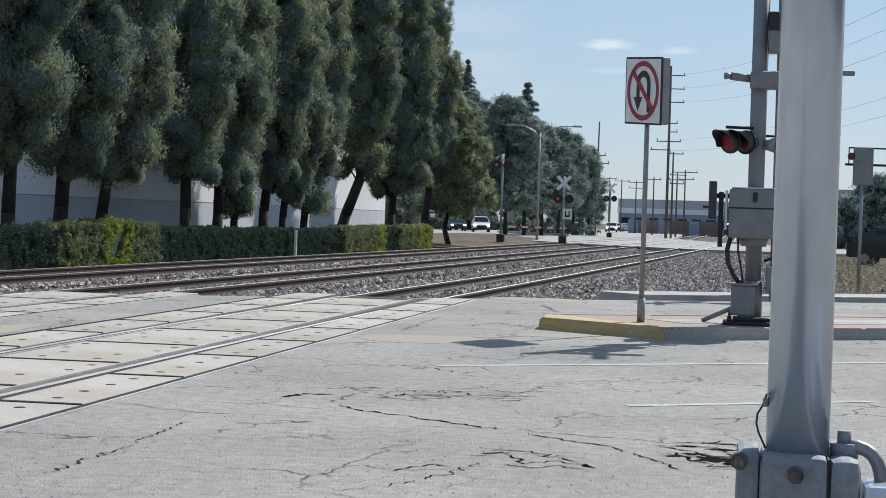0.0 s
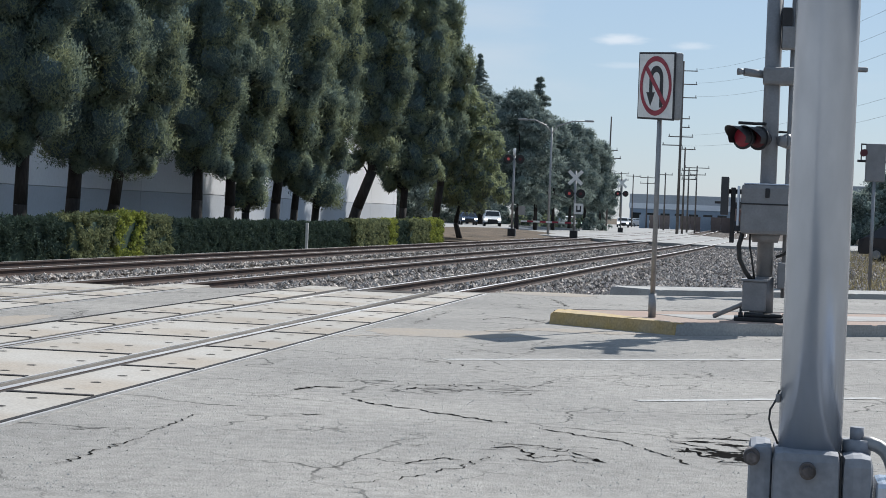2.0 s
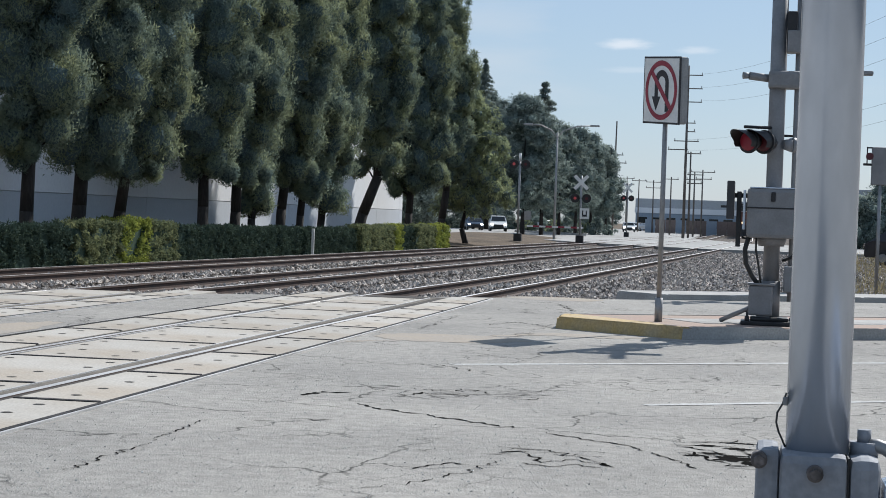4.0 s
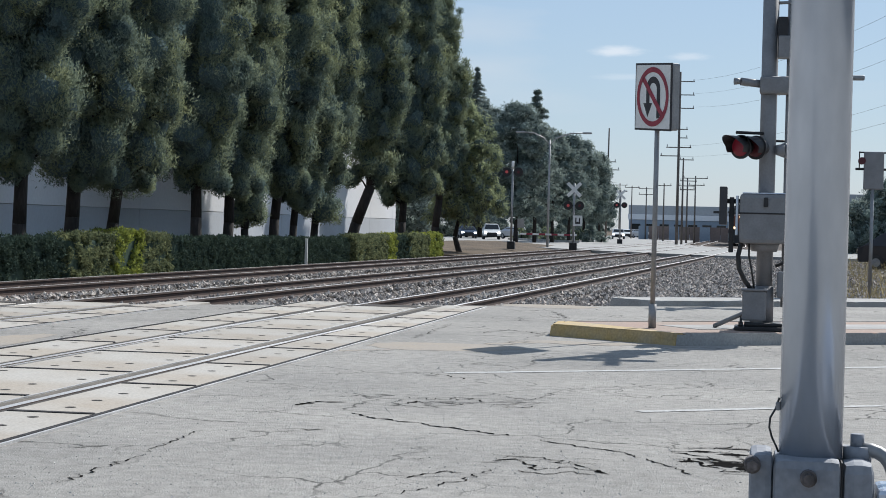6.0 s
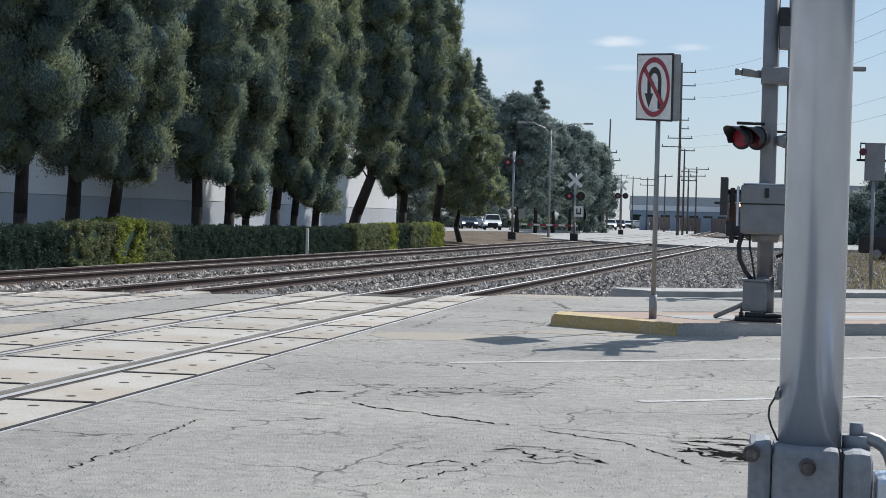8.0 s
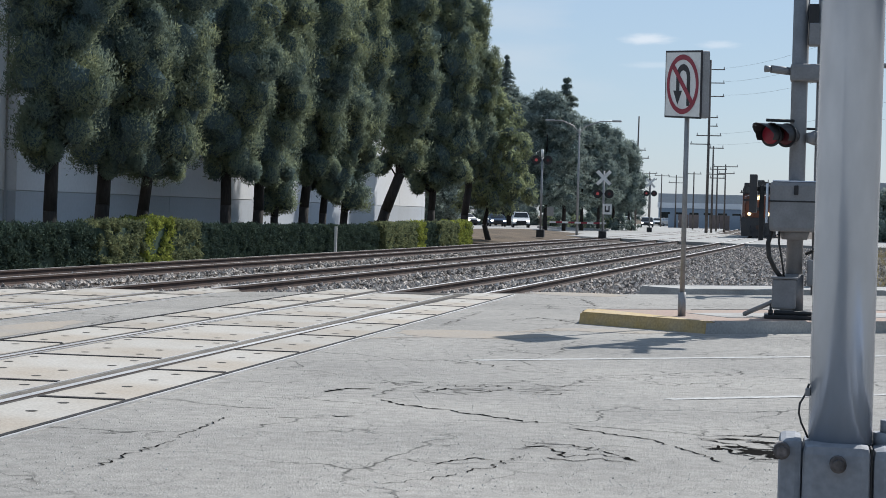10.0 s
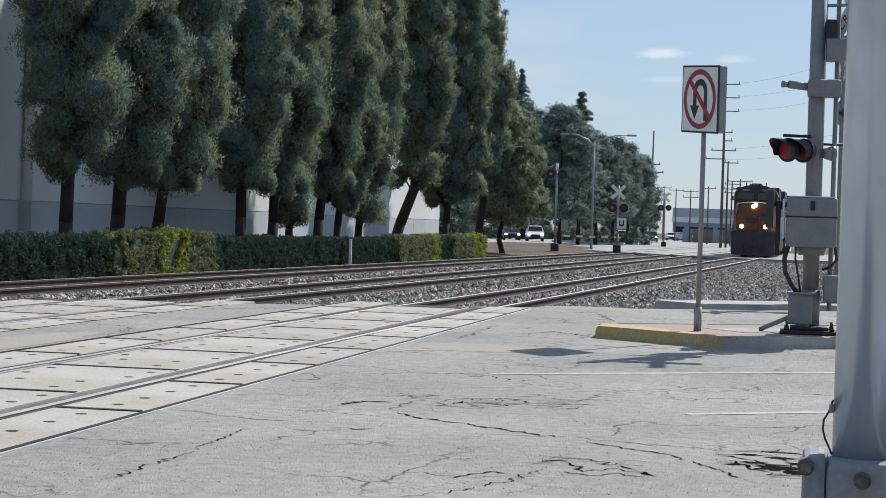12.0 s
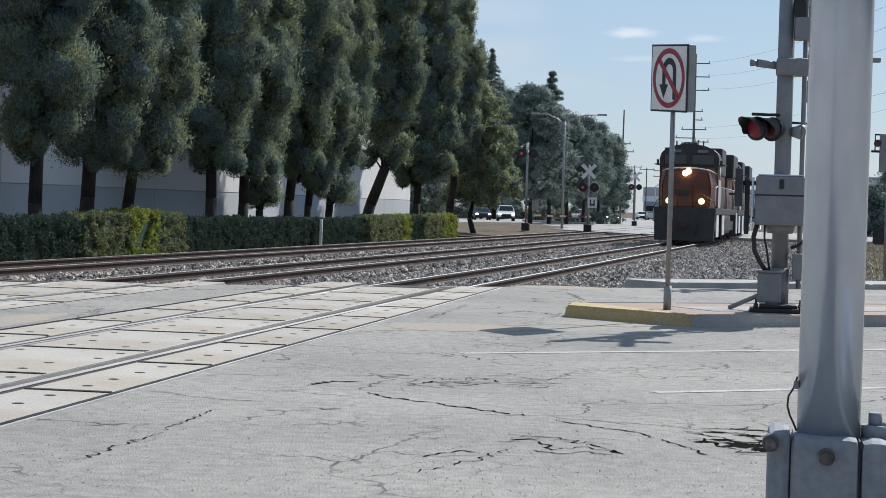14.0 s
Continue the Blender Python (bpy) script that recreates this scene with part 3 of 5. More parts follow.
for i, (x, y, rx, ry) in enumerate(((-0.22, 11.95, 0.10, 0.05), (-0.02, 11.85, 0.10, 0.06), (-0.05, 11.35, 0.16, 0.14), (-0.18, 11.55, 0.10, 0.05), (0.08, 11.6, 0.08, 0.06), (0.10, 11.15, 0.10, 0.12), (-0.30, 11.4, 0.06, 0.04), (0.0, 12.15, 0.12, 0.03))):
    hole_patch(x, y, rx, ry, 300 + i)
for i, (x, y) in enumerate(((-0.45, 11.9), (-0.4, 11.5), (-0.35, 12.1), (-0.2, 11.2), (-0.1, 11.75), (0.0, 11.0), (-0.5, 12.2))):
    q = random.Random(320 + i)
    ribbon("road_crack", [(x, y), (x + 0.16, y + q.uniform(-0.1, 0.1)), (x + 0.34, y + q.uniform(-0.15, 0.15)), (x + 0.5, y + q.uniform(-0.2, 0.2))], 0.025, 0.0035, CRACK_TONE, "dark jagged crack in the asphalt", "crack", jag=0.04, seed=400 + i)
for i in range(9):
    q = random.Random(350 + i)
    x, y = -2.55 + 0.85 * q.random(), 14.25 + 0.55 * q.random()
    ribbon("road_crack", [(x, y), (x + 0.12, y + q.uniform(-0.04, 0.1)), (x + 0.3, y + q.uniform(0, 0.2))], 0.03, 0.0035, CRACK_TONE, "dark jagged crack in the asphalt", "crack", jag=0.05, seed=450 + i)
for i in range(9):
    q = random.Random(380 + i)
    x, y = -2.0 + 1.1 * q.random(), 10.9 + 0.5 * q.random()
    ribbon("road_crack", [(x, y), (x + 0.1, y + q.uniform(-0.1, 0.1)), (x + 0.2, y + q.uniform(-0.1, 0.15))], 0.02, 0.0035, CRACK_TONE, "dark jagged crack in the asphalt", "crack", jag=0.04, seed=480 + i)
ribbon("silt_streak", [(-4.25, 19.9), (-3.4, 21.0), (-2.6, 22.6), (-1.4, 22.55)], 0.5, 0.0028, TAN, "tan silt washed along the road joint", "dirt", jag=0.07, seed=77)


def silt(x, y, rx, ry, seed):
    q = random.Random(seed)
    bm = bmesh.new()
    k, pts = 1.0, []
    for i in range(60):
        k = 0.8 * k + 0.2 * q.uniform(0.6, 1.3)
        pts.append((x + rx * math.cos(6.283 * i / 60) * k, y + ry * math.sin(6.283 * i / 60) * k))
    bm.faces.new([bm.verts.new((px, py, 0.0026)) for px, py in pts])
    return tagged(part("silt_patch", bm, TAN), "tan silt lying on the asphalt", "dirt", kind="stuff")


silt(-8.05, 18.0, 0.38, 3.2, 5)
silt(-3.35, 21.2, 0.9, 0.7, 6)
silt(-1.9, 22.85, 0.9, 0.25, 7)
silt(-3.4, 33.2, 0.9, 0.8, 8)

# unseen wall added behind and beside the pole to darken its right-hand reflection
tagged(part("unseen_wall", B(9.0, 9.3, -26.0, 13.0, -0.3, 6.0), UNSEEN_WALL), "unseen plain grey-brown wall added to darken the pole's reflection", "wall", kind="structure")

# ---- traffic island and far kerb ----


def kerb_slab(name, nose, corner, length, width, label, yellow, top=0.15):
    """A raised island: sloped nose, kerb stones as parts, paved top."""
    nose, corner = Vector((*nose, 0)), Vector((*corner, 0))
    far_front = corner + U * length
    far_back, back = far_front + N * width, nose + N * (width * 0.35) + U * 0.5
    ob = empty(name, pose(0, 0, 0), label, "traffic island", kind="structure")
    ring = [nose, corner, far_front, far_back, back]
    centre = corner + U * (length / 2) + N * (width / 2)
    inner = [p + (centre - p).normalized() * 0.16 for p in ring]
    part("paving", prism(bmesh.new(), [(p.x, p.y) for p in inner], -0.1, top - 0.008), ISLAND_TOP if yellow else KERB, ob)
    if yellow:
        slab = [corner + N * 0.85 + U * 0.9, far_front + N * 0.85 - U * 0.2, far_back - N * 0.2 - U * 0.2, corner + N * (width - 0.25) + U * 0.9]
        part("slab", prism(bmesh.new(), [(p.x, p.y) for p in slab], -0.05, top - 0.003), KERB, ob, "pale concrete slab behind the reddish strip")
        cap = [nose + U * 0.06, corner + N * 0.05, corner + N * 0.75 + U * 0.1, back + U * 0.15 - N * 0.1]
        part("nose_cap", prism(bmesh.new(), [(p.x, p.y) for p in cap], 0.05, 0.1535), YELLOW, ob, "faded yellow painted nose")
    for k in range(len(ring)):
        a, b = ring[k], ring[(k + 1) % len(ring)]
        ia, ib = inner[k], inner[(k + 1) % len(ring)]
        n = max(1, round((b - a).length / 1.5))
        for i in range(n):
            s0, s1 = i / n, (i + 1) / n - 0.006 / max(0.1, (b - a).length)
            q = [a.lerp(b, s0), a.lerp(b, s1), ia.lerp(ib, s1), ia.lerp(ib, s0)]
            bm = prism(bmesh.new(), [(p.x, p.y) for p in q], -0.1, top)
            rim = [v for v in bm.verts if v.co.z > 0.05]
            for v in rim[:2]:
                v.co += (ia - a).normalized() * 0.03
            bmesh.ops.bevel(bm, geom=[e for e in bm.edges if all(v.co.z > 0.05 for v in e.verts)], offset=0.018, segments=2, affect="EDGES")
            is_nose = yellow and k in (0, 4) and (k == 0 or i > n - 2)
            part("kerbstone", bm, YELLOW if is_nose else KERB, ob, "yellow painted kerbstone" if is_nose else "")
    return ob


kerb_slab("traffic_island", (-2.45, 24.15), (-0.80, 22.90), 22.0, 2.1, "raised island with yellow painted nose and reddish paving", True)
kerb_slab("pavement_far", (-2.5, 35.6), (-1.62, 34.75), 30.0, 1.7, "pale concrete kerb and walk along the gravel", False, 0.10)

# ---- no-turn sign ----


def ring_sector(bm, r0, r1, a0, a1, n, y, m=Matrix()):
    prev = None
    for i in range(n + 1):
        a = a0 + (a1 - a0) * i / n
        pair = [bm.verts.new(m @ Vector((r * math.cos(a), y, r * math.sin(a)))) for r in (r0, r1)]
        if prev:
            bm.faces.new((prev[0], prev[1], pair[1], pair[0]))
        prev = pair
    return bm


def flat(bm, pts, y):
    bm.faces.new([bm.verts.new((x, y, z)) for x, z in pts])
    return bm


# local frame: face looks along -y, x to the right as read
sign_m = Matrix.Translation((-1.185, 24.06, 0.145)) @ Matrix.Rotation(math.atan2(-N.y, -N.x), 4, "Z")
sign = empty("road_sign", sign_m, "white square no U-turn sign on a round grey post", "road sign")
part("post", tube(T((0, 0.06, 0), (0, 0.06, 3.3), 0.032, sides=16), (0, 0.06, 0), (0, 0.06, 0.30), 0.05, sides=16), GALV, sign, "round galvanised post with a thicker base sleeve")
case = part("sign_case", B(-0.425, 0.425, 0.0, 0.115, 2.50, 3.34, bevel=0.03), GALV, sign, "grey metal backing case")
face = part("sign_face", B(-0.43, 0.43, -0.016, -0.001, 2.495, 3.345, bevel=0.006), BLACK, sign, "black bordered face")
part("sheeting", flat(bmesh.new(), [(-0.405, 2.52), (0.405, 2.52), (0.405, 3.32), (-0.405, 3.32)], -0.0185), WHITE, face, "white reflective sheeting")
cz = 2.92
u_m = Matrix.Translation((0, 0, cz))
arrow = bmesh.new()
ring_sector(arrow, 0.085, 0.165, 0, math.pi, 16, -0.0205, Matrix.Translation((0.01, 0, cz + 0.09)))
flat(arrow, [(0.095, cz - 0.27), (0.175, cz - 0.27), (0.175, cz + 0.09), (0.095, cz + 0.09)], -0.0205)
flat(arrow, [(-0.155, cz - 0.08), (-0.075, cz - 0.08), (-0.075, cz + 0.09), (-0.155, cz + 0.09)], -0.0205)
flat(arrow, [(-0.115, cz - 0.26), (-0.01, cz - 0.08), (-0.22, cz - 0.08)], -0.0205)
part("u_arrow", arrow, BLACK, face, "black U-turn arrow")
circle = bmesh.new()
ring_sector(circle, 0.31, 0.375, 0, 2 * math.pi, 48, -0.0225, u_m)
d = 0.72
flat(circle, [(-0.24 - 0.02, cz + 0.21), (-0.24 + 0.035, cz + 0.255), (0.24 + 0.02, cz - 0.21), (0.24 - 0.035, cz - 0.255)], -0.0225)
part("prohibition_ring", circle, RED, face, "red ring and slash")

# plate tilted and pitched so that its edges fit the camera's view
askew = Matrix.Translation((0, 0, 2.92)) @ Matrix.Rotation(radians(3.4), 4, "Y") @ Matrix.Rotation(radians(2.4), 4, "X") @ Matrix.Translation((0, 0, -2.92))
case.matrix_basis = askew
face.matrix_basis = askew

# ---- crossing gate mast on the island ----
mast_m = Matrix.Translation((0.25, 24.45, 0.145))
gate = empty("crossing_signal", mast_m, "grey railway crossing mast with gate mechanism and red flashers", "crossing signal")
base = B(-0.36, 0.36, -0.30, 0.30, 0.0, 0.05, bevel=0.012)
box(base, -0.24, 0.24, -0.22, 0.22, 0.05, 0.10, bevel=0.02)
part("base_plate", base, DARK, gate, "dark bolted steel base plate")
for sx in (-1, 1):
    for sy in (-1, 1):
        part("anchor_bolt", tube(T((sx * 0.28, sy * 0.23, 0.05), (sx * 0.28, sy * 0.23, 0.15), 0.018, sides=6), (sx * 0.28, sy * 0.23, 0.05), (sx * 0.28, sy * 0.23, 0.09), 0.035, sides=6), DARK, gate)
jb = B(-0.27, 0.03, -0.20, 0.14, 0.12, 0.50, bevel=0.025)
box(jb, -0.17, 0.0, -0.16, 0.1, 0.06, 0.13)
jbox = part("junction_box", jb, GREY, gate, "grey cast junction box")
part("lid", B(-0.29, 0.05, -0.22, 0.16, 0.50, 0.53, bevel=0.01), GREY, jbox)
shaft = T((0, 0.05, 0.10), (0, 0.05, 4.75), 0.103, sides=24)
tube(shaft, (0, 0.05, 0.1), (0, 0.05, 0.56), 0.125, sides=24)
part("mast", shaft, GREY, gate, "tall round grey mast")
mech = part("gate_mechanism", B(-0.33, 0.30, -0.38, 0.10, 1.10, 1.725, bevel=0.05), GREY, gate, "rounded grey gate mechanism housing")
part("cover_seam", B(-0.337, 0.307, -0.387, 0.107, 1.47, 1.488, bevel=0.004), DARK, mech, "dark seam of the hinged cover")
part("cover_rim", B(-0.30, 0.27, -0.35, 0.08, 1.723, 1.74, bevel=0.008), ALUM, mech, "pale upper rim")
part("latch", B(-0.035, 0.02, -0.41, -0.375, 1.56, 1.68, bevel=0.012), DARK, mech, "dark latch plate")
part("neck", tube(bmesh.new(), (-0.01, -0.05, 1.0), (-0.01, -0.05, 1.14), 0.16, 0.2, sides=20), GREY, mech)
# conduits and cable from the housing down to the junction box
part("conduit", pipe(bmesh.new(), [(-0.29, -0.2, 1.13), (-0.335, -0.2, 0.95), (-0.32, -0.2, 0.78), (-0.24, -0.16, 0.62), (-0.15, -0.1, 0.5)], 0.03), RUBBER, gate, "curved black flexible conduit")
part("conduit", pipe(bmesh.new(), [(-0.2, -0.2, 1.13), (-0.2, -0.2, 0.95), (-0.16, -0.18, 0.75), (-0.12, -0.12, 0.5)], 0.013), RUBBER, gate, "thin black cable")
part("conduit", pipe(bmesh.new(), [(0.29, -0.1, 1.13), (0.31, -0.1, 0.95), (0.24, -0.05, 0.86), (0.14, 0, 0.82)], 0.02), RUBBER, gate, "curved black flexible conduit")
part("strut", pipe(bmesh.new(), [(-0.12, -0.05, 0.27), (-0.62, 0.25, 0.02)], 0.03, 6), GREY, gate, "slanted grey brace to the ground")
part("pull_box", B(0.16, 0.36, -0.1, 0.12, 0.42, 0.75, bevel=0.02), GREY, gate)
# gate arm swung level and seen end on, with its counterweights
cw = B(-0.585, -0.49, -0.30, 0.3, 1.33, 1.81, bevel=0.01)
box(cw, -0.66, -0.58, -0.1, -0.06, 1.47, 1.50)
part("counterweight", cw, GEAR, gate, "dark grey steel counterweight plate")
arm = B(-0.55, -0.30, -0.12, -0.05, 1.60, 1.66, bevel=0.008)
box(arm, -0.46, -0.40, -0.2, -0.1, 0.98, 1.68, bevel=0.01)
part("gate_bracket", arm, DARK, gate, "dark gate arm bracket")
part("gate_pin", B(-0.38, -0.345, -0.25, -0.1, 1.2, 1.7, bevel=0.008), ALUM, gate, "pale gate arm channel end")


def flasher(x, y, z, lit, turn, side=1):
    m = Matrix.Translation((x, y, z)) @ Matrix.Rotation(radians(turn), 4, "Z")
    bm = bmesh.new()
    tube(bm, (0, 0.0, 0), (0, 0.18, 0), 0.135, 0.08, sides=24)
    tube(bm, (0, -0.012, 0), (0, 0.012, 0), 0.152, sides=28)
    bmesh.ops.transform(bm, matrix=m, verts=bm.verts)
    lamp = part("flasher", bm, DARK, gate, "black flasher housing")
    bm = bmesh.new()
    n = 14
    prev = None
    for i in range(n + 1):
        a = math.pi * (-0.18 + 1.36 * i / n)
        pr = [bm.verts.new(m @ Vector((0.135 * math.cos(a), yy, 0.135 * math.sin(a)))) for yy in (0.0, -0.34 * (0.4 + 0.6 * math.sin(max(0, min(math.pi, a)))))]
        if prev:
            bm.faces.new((prev[0], prev[1], pr[1], pr[0])).smooth = True
        prev = pr
    part("visor", bm, DARK, lamp, "black tunnel visor")
    bm = bmesh.new()
    bmesh.ops.create_uvsphere(bm, u_segments=18, v_segments=8, radius=0.122)
    bmesh.ops.transform(bm, matrix=m @ Matrix.Translation((0, -0.014, 0)) @ Matrix.Diagonal((1, 0.3, 1, 1)), verts=bm.verts)
    for f in bm.faces:
        f.smooth = True
    part("lens", bm, RED_LAMP if lit else RED_DIM, lamp, "round red lens")


flasher(-0.335, -0.34, 2.31, True, -34)
flasher(-0.145, -0.22, 2.31, False, -34)
part("flasher_bar", pipe(bmesh.new(), [(0.0, 0.0, 2.50), (-0.40, -0.16, 2.50)], 0.02), DARK, gate, "dark flasher crossarm")
part("bell", tube(T((-0.05, -0.02, 3.12), (-0.36, -0.1, 3.15), 0.05, sides=12), (-0.36, -0.1, 3.15), (-0.44, -0.12, 3.15), 0.035, 0.045, sides=12), GREY, gate, "grey horn bracket")
part("clamp", B(-0.12, 0.30, -0.14, 0.18, 3.0, 3.22, bevel=0.04), GREY, gate, "grey pole clamp")
part("signal_case", B(0.09, 0.215, -0.16, 0.1, 3.46, 3.97, bevel=0.015), DARK, gate, "dark rectangular case")
part("signal_case", B(0.10, 0.34, -0.18, 0.08, 3.45, 3.73, bevel=0.015), GREY, gate, "grey rectangular case")
part("flasher_back", tube(tube(bmesh.new(), (0.10, -0.05, 2.29), (0.19, -0.02, 2.29), 0.06, 0.09, sides=14), (0.19, -0.02, 2.29), (0.235, 0.0, 2.29), 0.09, 0.10, sides=14), GREY, gate, "grey back of a flasher facing away")
part("flasher_bar", pipe(bmesh.new(), [(0.0, 0.05, 2.41), (0.34, 0.12, 2.41)], 0.016), DARK, gate, "dark flasher crossarm")
part("conduit", pipe(bmesh.new(), [(0.24, 0.05, 0.3), (0.24, 0.05, 4.4)], 0.03, 8), GREY, gate)


def letters(text, size, m, material, parent, name="lettering"):
    cu = bpy.data.curves.new(name, "FONT")
    cu.body, cu.size, cu.align_x, cu.align_y, cu.extrude = text, size, "CENTER", "CENTER", 0.001
    tmp = bpy.data.objects.new(name, cu)
    scene.collection.objects.link(tmp)
    me = bpy.data.meshes.new_from_object(tmp.evaluated_get(bpy.context.evaluated_depsgraph_get()))
    bpy.data.objects.remove(tmp)
    me.materials.clear()
    me.materials.append(material)
    ob = new(name, me)
    ob.parent = parent
    ob.matrix_basis = m
    return ob




def crossbuck(m0, parent):
    for ang, word, dz in ((45, "CROSSING", 0.006), (-45, "RAIL  ROAD", 0.0)):
        m = m0 @ Matrix.Rotation(radians(ang), 4, "Z") @ Matrix.Translation((0, 0, dz))
        board = part("crossbuck_board", B(-0.61, 0.61, -0.115, 0.115, -0.003, 0.0, bevel=0.001, m=m), WHITE, parent, "white crossbuck board with black lettering")
        letters(word, 0.17, m @ Matrix.Translation((0, 0, 0.002)), BLACK, board)


FACING = Matrix.Rotation(math.atan2(-N.y, -N.x), 4, "Z") @ Matrix.Rotation(radians(90), 4, "X")
crossbuck(Matrix.Translation((0.43, -0.14, 4.16)) @ FACING, gate)
part("board_bracket", pipe(bmesh.new(), [(0.0, 0.05, 4.16), (0.43, -0.12, 4.16)], 0.02, 6), GREY, gate)
# a second signal on the far walk, lined up behind the first
gate2 = empty("crossing_signal", pose(0.93, 38.3, -0.22), "grey crossing mast with crossbuck beyond the road", "crossing signal")
part("mast", T((0, 0.1, 0), (0, 0.1, 5.6), 0.085, sides=16), GREY, gate2)
crossbuck(Matrix.Translation((0.0, -0.02, 4.92)) @ FACING, gate2)
for dx, z in ((0.07, 4.07), (0.72, 4.07)):
    disc = part("flasher_disc", T((dx, -0.02, z), (dx + 0.03, 0.03, z), 0.31, sides=24), GREY, gate2, "grey round flasher backing disc")
    part("flasher", T((dx - 0.02, -0.1, z), (dx, -0.02, z), 0.12, sides=16), DARK, disc)
part("flasher_bar", B(-0.1, 0.8, 0.03, 0.09, 4.04, 4.10), DARK, gate2)
part("base", B(-0.25, 0.25, -0.2, 0.3, 0.0, 0.75, bevel=0.03), GREY, gate2, "grey equipment base")

# ---- pale pole by the near kerb ----
pole_m = Matrix.Translation((0.2045, 5.0, 0.05))
pole = empty("signal_pole", pole_m, "pale painted aluminium pole in a bolted grey base", "pole")
part("shaft", T((0, 0, 0.70), (0.004, 0, 4.15), 0.0815, sides=40), ALUM, pole, "smooth pale grey tube")
base = part("base_casting", B(-0.095, 0.075, -0.135, 0.125, -0.05, 0.757, bevel=0.025), CAST, pole, "bevelled cast metal base")
part("base_flange", B(-0.155, -0.096, -0.11, 0.11, -0.05, 0.765, bevel=0.018), CAST, pole, "bevelled cast side flange")
part("base_clamp", B(0.077, 0.158, -0.12, 0.12, -0.05, 0.752, bevel=0.03), CAST, pole, "rounded clamp half")
part("seam", B(0.0745, 0.0785, -0.118, 0.12, 0.02, 0.75), DARK, base, "dark clamp seam")
for x, y, z in ((-0.148, -0.12, 0.738), (-0.008, -0.14, 0.712)):
    part("bolt", tube(T((x, y + 0.03, z), (x, y - 0.03, z), 0.021, sides=16), (x, y - 0.03, z), (x, y - 0.048, z), 0.015, sides=6), RUSTY_BOLT, base, "weathered dark hex bolt and washer")
part("bolt", tube(T((0.12, 0.02, 0.775), (0.12, 0.02, 0.812), 0.018, sides=16), (0.12, 0.02, 0.74), (0.12, 0.02, 0.78), 0.037, sides=16), CAST, base)
hose = [(0.13, 0.02, 0.772), (0.155, 0.01, 0.772), (0.175, 0.005, 0.766), (0.192, 0.0, 0.754), (0.204, -0.005, 0.736), (0.211, -0.01, 0.715), (0.215, -0.01, 0.69), (0.217, -0.01, 0.6)]
part("conduit", pipe(bmesh.new(), hose, 0.018, 12), GALV, base, "grey flexible conduit")
part("side_box", B(0.165, 0.34, -0.13, 0.05, 0.3, 0.69, bevel=0.015), ALUM, pole, "pale equipment box")
part("wire", pipe(bmesh.new(), [(-0.083, -0.01, 0.90), (-0.092, -0.02, 0.872), (-0.105, -0.03, 0.85), (-0.107, -0.03, 0.825), (-0.1, -0.03, 0.80), (-0.088, -0.02, 0.775), (-0.082, -0.01, 0.76)], 0.0028, 6), RUBBER, pole, "thin loose black wire")
part("wire_clip", B(-0.092, -0.079, -0.025, -0.005, 0.868, 0.89, bevel=0.004), GREY, pole)

# ---- white tilt-up building behind the trees ----
hall = empty("warehouse", pose(0, 0, 0), "long white tilt-up concrete warehouse behind the pines", "building")
y = 24.0
k = 0
while y < 117:
    w = 7.15
    x_front = -22.0 if y > 51 else -22.35
    bm = B(x_front - 0.3, x_front, y + 0.012, min(y + w, 118) - 0.012, 1.72, 9.2, bevel=0.01)
    part("wall_panel", bm, WALL, hall)
    part("wall_band", B(x_front - 0.3, x_front - 0.012, y + 0.012, min(y + w, 118) - 0.012, -0.3, 1.70, bevel=0.01), WAINSCOT, hall, "grey painted lower band")
    y += w
part("wall_panel", B(-60, -22.3, 117.7, 118.0, -0.3, 9.2), WALL, hall)
part("wall_panel", B(-60, -22.7, 24.0, 24.3, -0.3, 9.2), WALL, hall)
part("roof", B(-60, -22.2, 24.2, 117.8, 8.7, 8.9), KERB, hall, "flat grey roof")

# ---- foliage ----


